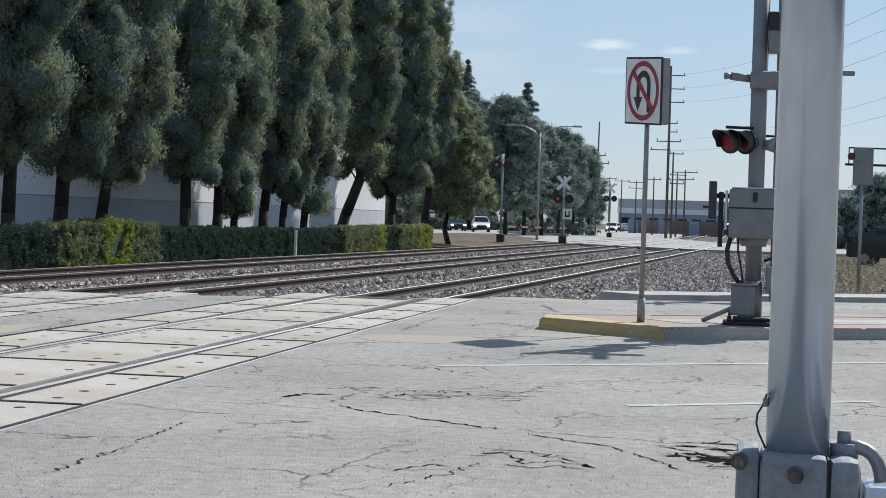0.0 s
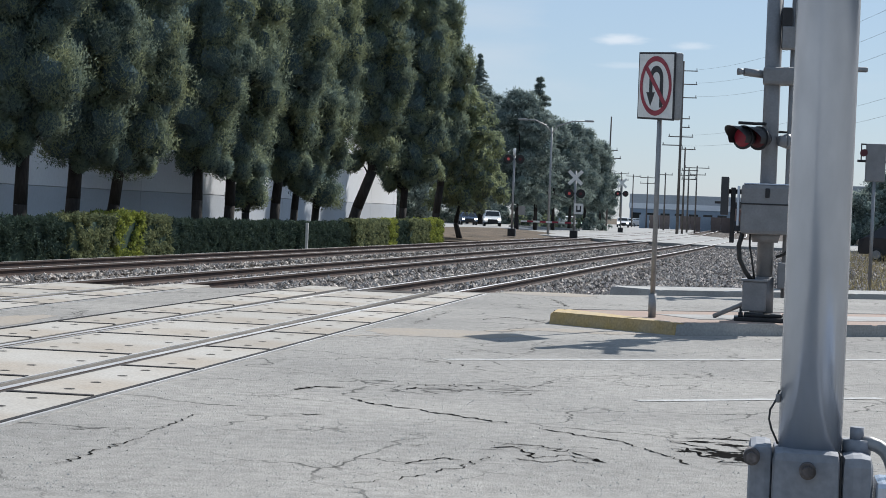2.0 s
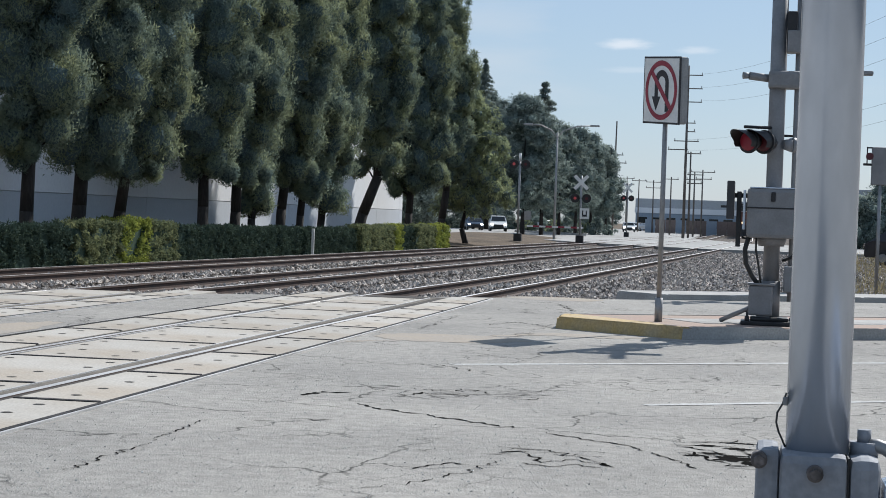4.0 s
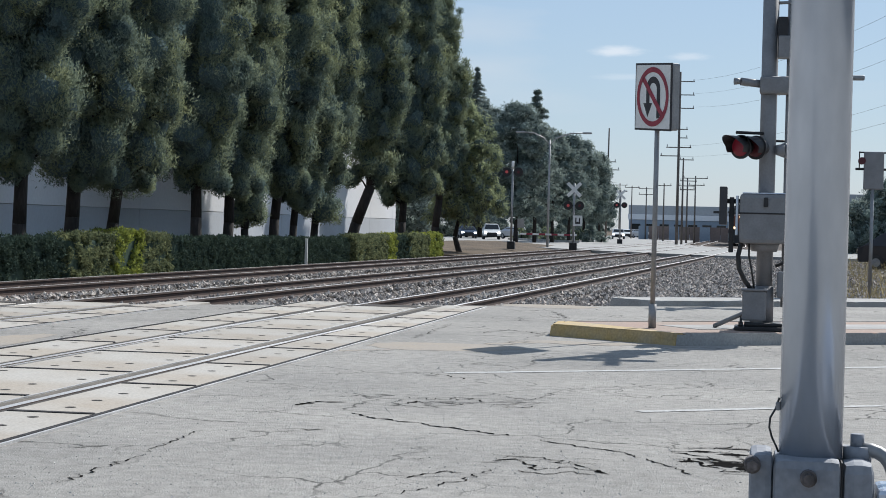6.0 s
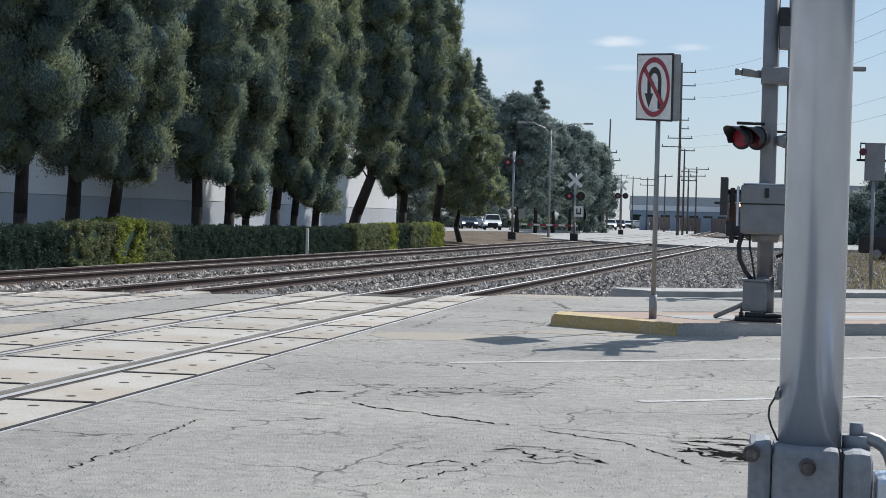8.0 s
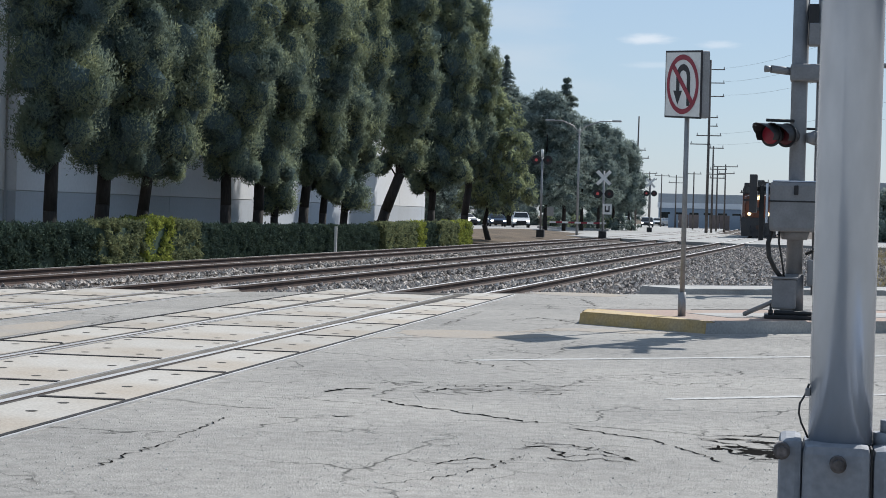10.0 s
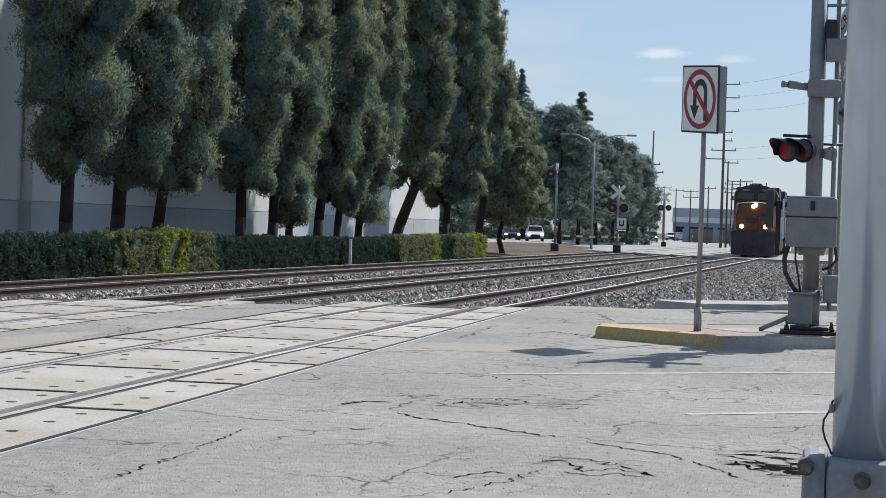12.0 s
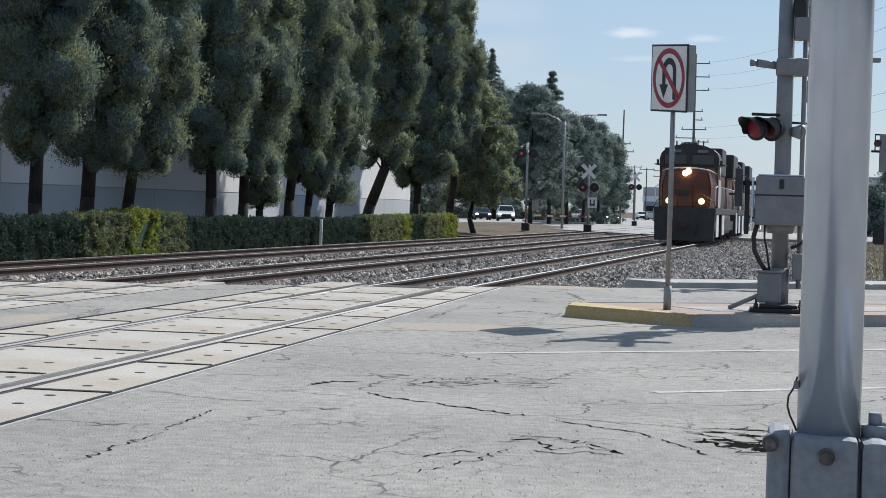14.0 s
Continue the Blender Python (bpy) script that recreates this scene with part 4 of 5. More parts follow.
def blades(name, centres, count, spread, length, width, material, seed, droop=0.0, up=0.35, parent=None, label="", kind="", tall=0.85, axis=None, shell=0.25, loose=0.38):
    """Many small leaf blades gathered round clump centres: (x, y, z, size, outward x, outward y)."""
    r = np.random.RandomState(seed)
    c = np.repeat(np.asarray(centres, float), count, axis=0)
    n = len(c)
    d = r.normal(size=(n, 3))
    d /= np.linalg.norm(d, axis=1)[:, None]
    rad = shell + (1 - shell) * r.rand(n, 1) ** 0.45
    p = c[:, :3] + d * rad * (spread * c[:, 3:4]) * np.array([1, 1, tall])
    face = d + r.normal(size=(n, 3)) * loose              # blades lie on the clump's surface
    face /= np.linalg.norm(face, axis=1)[:, None]
    a = r.normal(size=(n, 3)) * 0.5 + d * 0.5
    a[:, 2] += up - droop
    a -= face * (a * face).sum(1)[:, None] * 0.5
    a /= np.linalg.norm(a, axis=1)[:, None]
    s = np.cross(a, face)
    s /= np.linalg.norm(s, axis=1)[:, None]
    ln = length * (0.6 + 0.8 * r.rand(n, 1))
    wd = width * (0.6 + 0.8 * r.rand(n, 1))
    v = np.stack([p - s * wd * 0.5, p + s * wd * 0.5, p + a * ln], 1)
    f = np.arange(n * 3).reshape(n, 3)
    me = bpy.data.meshes.new(name)
    me.from_pydata(v.reshape(-1, 3).tolist(), [], f.tolist())
    me.materials.append(material)
    if axis is not None:                                 # plumes shade as round masses about the tree's axis
        out = c[:, :3] - np.array([axis, 0.0, 0.0])
        out[:, 2] = 0.25
        out /= np.linalg.norm(out, axis=1)[:, None]
        nm = d * 0.75 + out * 0.7 + r.normal(size=(n, 3)) * 0.12
        nm /= np.linalg.norm(nm, axis=1)[:, None]
        me.normals_split_custom_set_from_vertices(np.repeat(nm, 3, axis=0).tolist())
    ob = new(name, me)
    ob.parent = parent
    if label:
        ob["label"] = label
    return ob


ICO = bmesh.new()
bmesh.ops.create_icosphere(ICO, subdivisions=2, radius=1.0)
ICO_V = np.array([tuple(v.co) for v in ICO.verts])
ICO_F = np.array([[v.index for v in f.verts] for f in ICO.faces])
ICO.free()


def lumps(name, centres, scale, seed, parent, tall=1.0, material=None):
    """Uneven round lumps in one mesh that close a crown, coloured as its inner shade."""
    r = np.random.RandomState(seed)
    c = np.asarray([p[:4] for p in centres], float)
    n, k = len(c), len(ICO_V)
    v = ICO_V[None] * (0.72 + 0.4 * r.rand(n, k, 1)) * (c[:, 3] * scale)[:, None, None] * np.array([1, 1, tall]) + c[:, None, :3]
    f = ICO_F[None] + (np.arange(n) * k)[:, None, None]
    me = bpy.data.meshes.new(name)
    me.from_pydata(v.reshape(-1, 3).tolist(), [], f.reshape(-1, 3).tolist())
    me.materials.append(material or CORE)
    ob = new(name, me)
    ob.parent = parent
    ob["label"], ob["kind"] = "added inner crown lumps, shade painted into their colour", "stuff"
    return ob


def limb(bm, pts, r0, r1, sides=9):
    n = len(pts) - 1
    for i in range(n):
        a, b = r0 + (r1 - r0) * i / n, r0 + (r1 - r0) * (i + 1) / n
        tube(bm, pts[i], pts[i + 1], a, b, sides)
    return bm


def pine(seed, y, height, width, base_z, lean=0.0, girth=0.2, x=-17.95):
    """Dense pine: bare trunk, limbs, and a crown of rounded plumes stacked in uneven tiers, with loose tufts at the edge."""
    q = random.Random(seed)
    ob = empty("pine_tree", pose(x, y, -0.3), "tall dense dark green pine with bare lower trunk", "tree", "pines before the warehouse")
    path = [(0, 0, -0.3)]
    for i in range(1, 10):
        z = height * 0.92 * i / 9
        f = min(1, z / 3.6)
        path.append((lean * f * f * (3 - 2 * f) + q.uniform(-0.06, 0.06), q.uniform(-0.08, 0.08), z))
    tr = limb(bmesh.new(), path, girth, 0.05, 12)
    tube(tr, (0, 0, -0.3), (0.0, 0, 0.35), girth * 1.45, girth * 0.98, 12)
    part("trunk", tr, BARK, ob, "dark rough pine trunk")
    lobes, tufts = [], []
    swell = q.uniform(0, 6.28)
    lm = bmesh.new()
    z = base_z
    while z < height - 0.3:
        f = (z - base_z) / (height - base_z)
        env = (0.66 + 0.34 * min(1, f / 0.14)) * (1 - max(0, f - 0.42) ** 1.6 / 0.46) * q.uniform(0.84, 1.1) * (1 + 0.06 * math.sin(z * 1.25 + swell))
        rad = max(0.3, width * env)
        n = max(3, int(2.2 + rad * 2.3))
        a0 = q.uniform(0, 6.28)
        for i in range(n):
            a = a0 + 6.283 * i / n + q.uniform(-0.3, 0.3)
            ca, sa = math.cos(a), math.sin(a)
            size = q.uniform(0.38, 0.86) * min(1.0, 0.45 + rad * 0.35)
            rr = max(0.1, (rad - size * 0.75)) * q.uniform(0.82, 1.12)
            zz = z + q.uniform(-0.4, 0.4)
            lobes.append((lean + rr * ca, rr * sa, zz, size, 0, 0))
            for k in range(3):
                b = a + q.uniform(-0.5, 0.5)
                r2 = rr + size * q.uniform(0.55, 1.0)
                tufts.append((lean + r2 * math.cos(b), r2 * math.sin(b), zz + q.uniform(-0.5, 0.75), q.uniform(0.18, 0.42), 0, 0))
            limb(lm, [(lean * 0.9, 0, zz - 0.7), (lean + rr * 0.55 * ca, rr * 0.55 * sa, zz - 0.35), (lean + rr * ca, rr * sa, zz)], 0.05, 0.015, 4)
        lobes.append((lean + q.uniform(-0.1, 0.1), q.uniform(-0.1, 0.1), z, max(0.35, rad * 0.5), 0, 0))
        z += 0.72
    # ragged skirt of low sprays round the bare trunk
    for i in range(4):
        a, rr = q.uniform(0, 6.283), q.uniform(0.3, width * 0.6)
        zz = base_z - q.uniform(0.1, 0.6)
        lobes.append((lean * 0.85 + rr * math.cos(a), rr * math.sin(a), zz, q.uniform(0.24, 0.42), 0, 0))
        limb(lm, [(lean * 0.8, 0, zz + 0.2), (lean * 0.85 + rr * math.cos(a), rr * math.sin(a), zz)], 0.025, 0.01, 4)
    part("branchwork", lm, BARK, ob, "dark upswept limbs")["kind"] = "stuff"
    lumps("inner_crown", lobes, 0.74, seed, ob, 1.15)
    ln = max(0.1, 0.0013 * y + 0.03)                     # needle length set by distance so the sprays suit the camera's view
    count = min(1250, int(820 * (0.14 / ln) ** 1.2))
    blades("needles", lobes, count, 1.0, ln, ln * 0.34, PINE, seed, shell=0.5, loose=0.3, up=0.6, tall=1.2, parent=ob, label="dense dark green needle plumes", axis=lean)
    blades("loose_needles", tufts, 110, 1.0, ln, ln * 0.3, PINE, seed + 50, up=0.8, tall=1.15, parent=ob, loose=0.25, label="loose needle tufts at the crown's edge", axis=lean)
    return ob


# place along the row, height, crown radius, height of the lowest foliage, lean of the trunk
for i, (y, h, w, b, lean, girth) in enumerate((
        (35.0, 14.0, 2.3, 3.6, 0.0, 0.22), (45.15, 14.2, 1.6, 3.0, 0.05, 0.19), (48.53, 16.2, 1.85, 2.8, 0.15, 0.21), (51.46, 15.0, 2.1, 2.9, 0.45, 0.18),
        (60.5, 17.0, 1.85, 2.9, -0.1, 0.20), (64.1, 15.6, 1.85, 2.9, 0.15, 0.20), (66.7, 13.4, 1.1, 2.0, 0.0, 0.15),
        (70.7, 17.2, 1.85, 3.1, 0.2, 0.20), (73.85, 15.0, 1.6, 2.5, 0.2, 0.16), (77.3, 16.4, 1.75, 2.2, 0.2, 0.17),
        (83.7, 16.6, 1.7, 3.7, 1.15, 0.27), (97.8, 17.6, 2.2, 3.1, 0.15, 0.21), (108.6, 15.4, 1.7, 4.0, 0.25, 0.24))):
    pine(101 + i, y, h, w * 0.87, b + 0.4, lean, girth)


def hedge(name, y0, y1, top, material, label, seed, x0=-17.55, x1=-16.9):
    ob = empty(name, pose(0, 0, 0), label, "hedge", "clipped hedge row")
    q = random.Random(seed)
    part("hedge_core", B(x0 + 0.1, x1 - 0.1, y0 + 0.1, y1 - 0.1, -0.4, top - 0.1, bevel=0.06), CORE_HEDGE, ob, "inner box in the shade-darkened leaf colour")
    cl = []
    n = int((y1 - y0) * 40)
    for i in range(n):
        yy = q.uniform(y0, y1)
        side = q.random()
        if side < 0.6:
            cl.append((x1 - q.uniform(0, 0.1), yy, q.uniform(-0.33, top), q.uniform(0.6, 1.2), 1, 0))
        elif side < 0.9:
            cl.append((q.uniform(x0, x1), yy, top - q.uniform(-0.04, 0.08), q.uniform(0.6, 1.2), 0, 0))
        else:
            cl.append((q.uniform(x0, x1), y0 + q.uniform(0, 0.1), q.uniform(-0.33, top), q.uniform(0.6, 1.2), 0, 0))
    blades("leaves", cl, 80, 0.16, 0.065, 0.05, material, seed, up=0.3, parent=ob, label="small clipped leaves")
    return ob


# leaf tone follows where sun and shade fall along the row
SHADED_HEDGE, SUNLIT_HEDGE, NEW_HEDGE = "clipped green hedge along the tracks, darkened as if shaded", "clipped olive green hedge along the tracks, paled as if sunlit", "clipped hedge with yellow-green new growth, brightened as if sunlit"
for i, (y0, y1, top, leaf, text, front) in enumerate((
        (30.0, 38.8, 0.80, HEDGE_SHADED, SHADED_HEDGE, -16.9), (39.0, 45.4, 0.78, HEDGE_SHADED, SHADED_HEDGE, -16.9), (45.6, 48.9, 0.86, HEDGE_SUNLIT, SUNLIT_HEDGE, -16.75),
        (48.9, 51.2, 0.94, HEDGE_NEW, NEW_HEDGE, -16.72), (51.25, 53.9, 0.86, HEDGE_SUNLIT, SUNLIT_HEDGE, -16.75), (54.1, 61.5, 0.73, HEDGE_SHADED, SHADED_HEDGE, -16.9),
        (61.8, 70.0, 0.70, HEDGE_SHADED, SHADED_HEDGE, -16.9), (70.8, 79.8, 0.67, HEDGE_SHADED, SHADED_HEDGE, -16.9), (80.3, 88.0, 0.78, HEDGE_SUNLIT, SUNLIT_HEDGE, -16.7),
        (88.0, 90.0, 0.84, HEDGE_NEW, NEW_HEDGE, -16.7), (90.3, 93.5, 0.74, HEDGE_SHADED, SHADED_HEDGE, -16.85), (93.8, 99.0, 0.82, HEDGE_SUNLIT, SUNLIT_HEDGE, -16.65), (99.0, 103.5, 0.88, HEDGE_NEW, NEW_HEDGE, -16.62))):
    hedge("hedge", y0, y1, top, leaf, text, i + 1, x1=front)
marker = empty("marker_post", pose(-16.35, 69.6, -0.36), "slim white marker post beside the hedge", "post")
part("post_body", B(-0.05, 0.05, -0.04, 0.04, 0, 1.12, bevel=0.01), WHITE, marker)


def broad_tree(name, label, seed, height, rad, base_z, material, lean=0.0, blade=0.3, per=40, spread=1.0, droop=0.0, conic=0.0):
    q = random.Random(seed)
    ob = empty(name, pose(0, 0, 0), label, "tree")
    tr = limb(bmesh.new(), [(0, 0, -0.3), (-lean * 0.4, 0, base_z * 0.5), (-lean * 0.2, 0, base_z), (0, 0, height * 0.8)], 0.02 * height + 0.02, 0.04, 8)
    part("trunk", tr, BARK, ob)
    cl, inner = [], []
    n = int(150 * (height - base_z) / 8 * max(0.7, rad / 3))
    for i in range(n):
        s = q.random()
        z = base_z + (height - base_z) * s
        env = math.sin(math.pi * min(0.97, 0.16 + 0.82 * s)) ** 0.7 * (1 - conic) + conic * (1.02 - s)
        a, rr = q.uniform(0, 6.283), rad * env * q.uniform(0.35, 1.1)
        cl.append((rr * math.cos(a), rr * math.sin(a), z, q.uniform(0.5, 1.0) * (1 - 0.85 * conic * s), 0, 0))
        if rr < rad * env * 0.8 and i % 2 == 0:
            inner.append((rr * 0.8 * math.cos(a), rr * 0.8 * math.sin(a), z, min(0.9, rad * env * 0.4)))
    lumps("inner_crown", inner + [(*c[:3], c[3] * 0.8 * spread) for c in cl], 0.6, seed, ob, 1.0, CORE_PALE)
    blades("leaves", cl, per, spread, blade, blade * 0.42, material, seed, up=0.2, droop=droop, parent=ob, axis=0.0)
    return ob

# ---- trees and buildings further on ----
pepper = broad_tree("pepper_tree", "light green drooping tree beside the dirt bank", 31, 9.0, 2.75, 2.1, WILLOW, lean=1.0, conic=0.12, blade=0.2, per=200, spread=0.75, droop=0.8)
pepper.matrix_basis = pose(-16.85, 112, -0.33)
FAR_TREES = (
    (-24.0, 128, 7.0, 3.0, 0.8, 0.0), (-33.8, 240, 17.2, 5.4, 4.5, 0.0), (-20.9, 172, 12.6, 3.6, 3.0, 0.0),
    (-19.0, 186, 10.8, 3.0, 3.0, 0.1), (-18.2, 195, 11.0, 2.8, 3.0, 0.1), (-17.5, 205, 10.8, 2.6, 3.0, 0.15), (-16.4, 212, 9.8, 1.9, 2.6, 0.2), (-30.0, 175, 11.5, 4.2, 3.6, 0.0), (-36.0, 190, 12.0, 4.6, 3.6, 0.0), (-42.0, 245, 9.0, 6.0, 0.3, 0.0), (-35.5, 262, 9.0, 6.0, 0.3, 0.0), (-29.0, 285, 9.0, 5.5, 0.3, 0.0), (-26.0, 310, 9.0, 4.0, 0.3, 0.0),
)
for i, (x, y, h, r_, b_, conic) in enumerate(FAR_TREES):
    t = broad_tree("street_tree", "dense dark green tree along the far street", 50 + i, h, r_, b_, BROAD, blade=0.24, per=150, spread=1.0, conic=conic)
    t.matrix_basis = pose(x, y, -0.33)


def conifer(seed, height, rad, base_z):
    """Open pointed conifer: whorls of drooping boughs with gaps between them."""
    q = random.Random(seed)
    ob = empty("conifer", pose(0, 0, 0), "tall pointed dark conifer along the far street", "tree", "conifers along the far street")
    part("trunk", limb(bmesh.new(), [(0, 0, -0.3), (0, 0, height * 0.5), (0, 0, height)], 0.2, 0.03, 8), BARK, ob)
    cl, lm = [], bmesh.new()
    z = base_z
    while z < height:
        f = (z - base_z) / (height - base_z)
        reach = rad * (1.0 - f) ** 0.68 + 0.1
        for i in range(6):
            a, ln = q.uniform(0, 6.283), reach * q.uniform(0.55, 1.12)
            ca, sa = math.cos(a), math.sin(a)
            for k in range(4):
                g = (k + 0.6) / 4
                cl.append((ln * g * ca, ln * g * sa, z - 0.28 * ln * g + q.uniform(-0.1, 0.1), 0.16 + 0.10 * rad * (1 - f) * (1 - 0.5 * g), 0, 0))
            limb(lm, [(0, 0, z), (ln * ca, ln * sa, z - 0.28 * ln)], 0.035, 0.01, 4)
        z += 0.42 + 0.16 * q.random()
    part("boughs", lm, BARK, ob, "thin drooping boughs")["kind"] = "stuff"
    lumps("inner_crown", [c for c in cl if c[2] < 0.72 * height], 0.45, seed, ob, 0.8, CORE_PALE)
    blades("needles", cl, 60, 1.0, 0.2, 0.07, BROAD, seed, up=0.1, tall=0.8, parent=ob, axis=0.0)
    return ob


for seed, x, y, h, rad in ((41, -33.9, 235, 21.4, 4.6), (42, -19.85, 178, 14.6, 3.4), (43, -35.2, 238, 18.6, 4.0)):
    conifer(seed, h, rad, 3.2).matrix_basis = pose(x, y, -0.33)
for i, (x, y, h, r_) in enumerate(((8.0, 150, 4.2, 2.4), (10.9, 152, 5.7, 3.0), (14.0, 155, 5.8, 3.2), (18.0, 156, 5.8, 3.0))):
    t = broad_tree("street_tree", "low round green tree beyond the tracks", 80 + i, h, r_, 0.4, BROAD, blade=0.24, per=120)
    t.matrix_basis = pose(x, y, -0.33)


def flat_building(name, x0, x1, y0, y1, h, label, band, wall, roof_mat, bays):
    ob = empty(name, pose(0, 0, 0), label, "building")
    part("wall", B(x0, x1, y0, y1, -0.3, h * 0.55), wall, ob)
    part("fascia", B(x0 - 0.2, x1 + 0.2, y0 - 0.2, y1, h * 0.55 + 0.01, h * 0.72), band, ob, "pale fascia band")
    part("roof", B(x0 - 0.1, x1 + 0.1, y0 - 0.1, y1, h * 0.72 + 0.01, h, bevel=0.05), roof_mat, ob)
    for i in range(bays):
        xx = x0 + (x1 - x0) * (i + 0.5) / bays
        part("window", B(xx - (x1 - x0) / bays * 0.32, xx + (x1 - x0) / bays * 0.32, y0 - 0.06, y0 + 0.1, h * 0.12, h * 0.42), GLASS, ob)
    return ob


BLUE_WALL = mat("blue_grey_cladding", (0.27, 0.325, 0.39), rough=0.7, vary=0.06, scale=0.2, fine=3, bump=0.0)
ROOF_GREY = mat("roof_grey", (0.42, 0.44, 0.46), rough=0.8, vary=0.06, scale=0.2, fine=3, bump=0.0)
BRICKISH = mat("brown_cladding", (0.22, 0.17, 0.15), rough=0.9, vary=0.1, scale=0.3, fine=3, bump=0.0)
flat_building("factory", -23.5, -1.0, 380, 410, 6.4, "long low blue-grey factory with pale fascia", WALL, BLUE_WALL, ROOF_GREY, 8)
flat_building("factory", 12.4, 48.0, 260, 290, 6.9, "low grey flat-roofed industrial building", ROOF_GREY, ROOF_GREY, ROOF_GREY, 5)
# yard wall before the factory
part_wall = empty("yard_wall", pose(0, 0, 0), "low dark yard wall before the factory", "wall")
for i in range(9):
    part("wall_panel", B(-17.0 + 1.6 * i, -15.45 + 1.6 * i, 300, 300.3, -0.3, 2.1), BRICKISH if i % 3 else BLUE_WALL, part_wall)

# ---- utility poles and wires ----


def utility_pole(x, y, h, arms, lean=0.0, r=0.13):
    ob = empty("utility_pole", pose(x, y, -0.35, 0, lean, 0), "tall timber utility pole with crossarms", "utility pole", "pole line along the tracks")
    part("pole_shaft", T((0, 0, 0), (0, 0, h), r, r * 0.62, sides=10), TIMBER, ob)
    for z, x0, x1 in arms:
        arm = part("crossarm", B(x0, x1, -0.05, 0.05, z - 0.05, z + 0.05), TIMBER, ob)
        for xx in (x0 + 0.1, x1 - 0.1):
            part("insulator", T((xx, 0, z + 0.07), (xx, 0, z + 0.3), 0.06, 0.04, sides=6), GALV, arm)
    return ob


utility_pole(-7.35, 200, 18.4, [(17.4, -0.2, 1.5), (16.0, -0.2, 1.5), (14.6, -0.2, 1.5), (12.4, -0.1, 0.9), (11.5, -0.1, 0.9), (10.5, -1.3, 1.3), (9.6, -1.9, 0.2)], r=0.17)
utility_pole(-7.0, 205, 9.6, [(9.4, -0.4, 1.1), (6.2, -0.3, 1.3)])
utility_pole(-7.3, 230, 8.1, [(7.8, -0.9, 1.1), (7.2, -1.0, 1.0)])
utility_pole(-6.9, 250, 9.0, [(8.7, -1.6, 1.6), (7.8, -0.9, 1.2)])
utility_pole(-11.4, 260, 8.2, [(7.9, -1.0, 1.0)])
utility_pole(-15.9, 300, 8.6, [(8.3, -1.2, 1.2), (7.4, -1.2, 1.2)])
utility_pole(-19.4, 320, 9.2, [(8.9, -1.2, 1.2)])
utility_pole(-22.1, 330, 9.8, [(9.5, -1.3, 1.3), (8.4, -1.3, 1.3)])
utility_pole(-15.9, 215, 13.2, [(9.4, -0.9, 0.9), (8.5, -0.3, 1.3), (6.3, -0.5, 0.5)], lean=0.6)


def wire(name, a, b, sag, r, n=14):
    a, b = Vector(a), Vector(b)
    pts = []
    for i in range(n + 1):
        s = i / n
        p = a.lerp(b, s)
        p.z -= sag * 4 * s * (1 - s)
        pts.append(tuple(p))
    return tagged(part(name, pipe(bmesh.new(), pts, r, 4), DARK), "thin overhead wire slung between poles", "wire", "overhead wires")


for z, xx in ((17.2, 1.4), (15.8, 1.4), (14.4, 1.4)):
    wire("overhead_wire", (-7.2 + xx, 200, z), (18.0, 70, z + 0.4), 2.2, 0.009)
for z in (9.2, 10.3):
    wire("overhead_wire", (-7.2, 200, z), (18.0, 70, z + 1.0), 1.5, 0.008)

utility_pole(18.0, 70, 18.6, [(17.8, -1.2, 1.2), (10.8, -1.2, 1.2)], r=0.17)

# ---- far crossing signals ----


def far_signal(x, y, top, label, board, sign_plate):
    ob = empty("crossing_signal", pose(x, y, -0.05), label, "crossing signal", "far crossing signals")
    part("mast", T((0, 0, 0), (0, 0, top), 0.07, sides=10), GALV, ob)
    if board:
        for a in (45, -45):
            m = Matrix.Translation((0, -0.1 - 0.01 * (a > 0), top - 0.45)) @ Matrix.Rotation(radians(a), 4, "Y")
            part("crossbuck_board", B(-0.62, 0.62, -0.01, 0.01, -0.11, 0.11, m=m), WHITE, ob, "white crossbuck board")
    zf = top - 1.5 if board else top - 0.3
    part("flasher_bar", B(-0.5, 0.5, -0.05, 0.05, zf - 0.04, zf + 0.04), DARK, ob)
    for i, sx in enumerate((-0.38, 0.38)):
        disc = part("flasher", T((sx, -0.06, zf), (sx, -0.1, zf), 0.30, sides=18), DARK, ob, "black round flasher backing disc")
        part("lens", T((sx, -0.1, zf), (sx, -0.12, zf), 0.1, sides=12), FAR_RED if i == 0 else RED_DIM, disc)
    if sign_plate:
        pl = part("plate", B(-0.02, 0.58, -0.14, -0.12, zf - 1.35, zf - 0.65), WHITE, ob, "white square plate with a black symbol")
        part("symbol", B(0.12, 0.44, -0.150, -0.142, zf - 1.2, zf - 1.08), BLACK, pl)
        part("symbol", B(0.12, 0.2, -0.150, -0.142, zf - 1.08, zf - 0.8), BLACK, pl)
        part("symbol", B(0.36, 0.44, -0.150, -0.142, zf - 1.08, zf - 0.8), BLACK, pl)
    part("base", B(-0.25, 0.25, -0.25, 0.25, 0, 0.5, bevel=0.04), DARK, ob)
    return ob


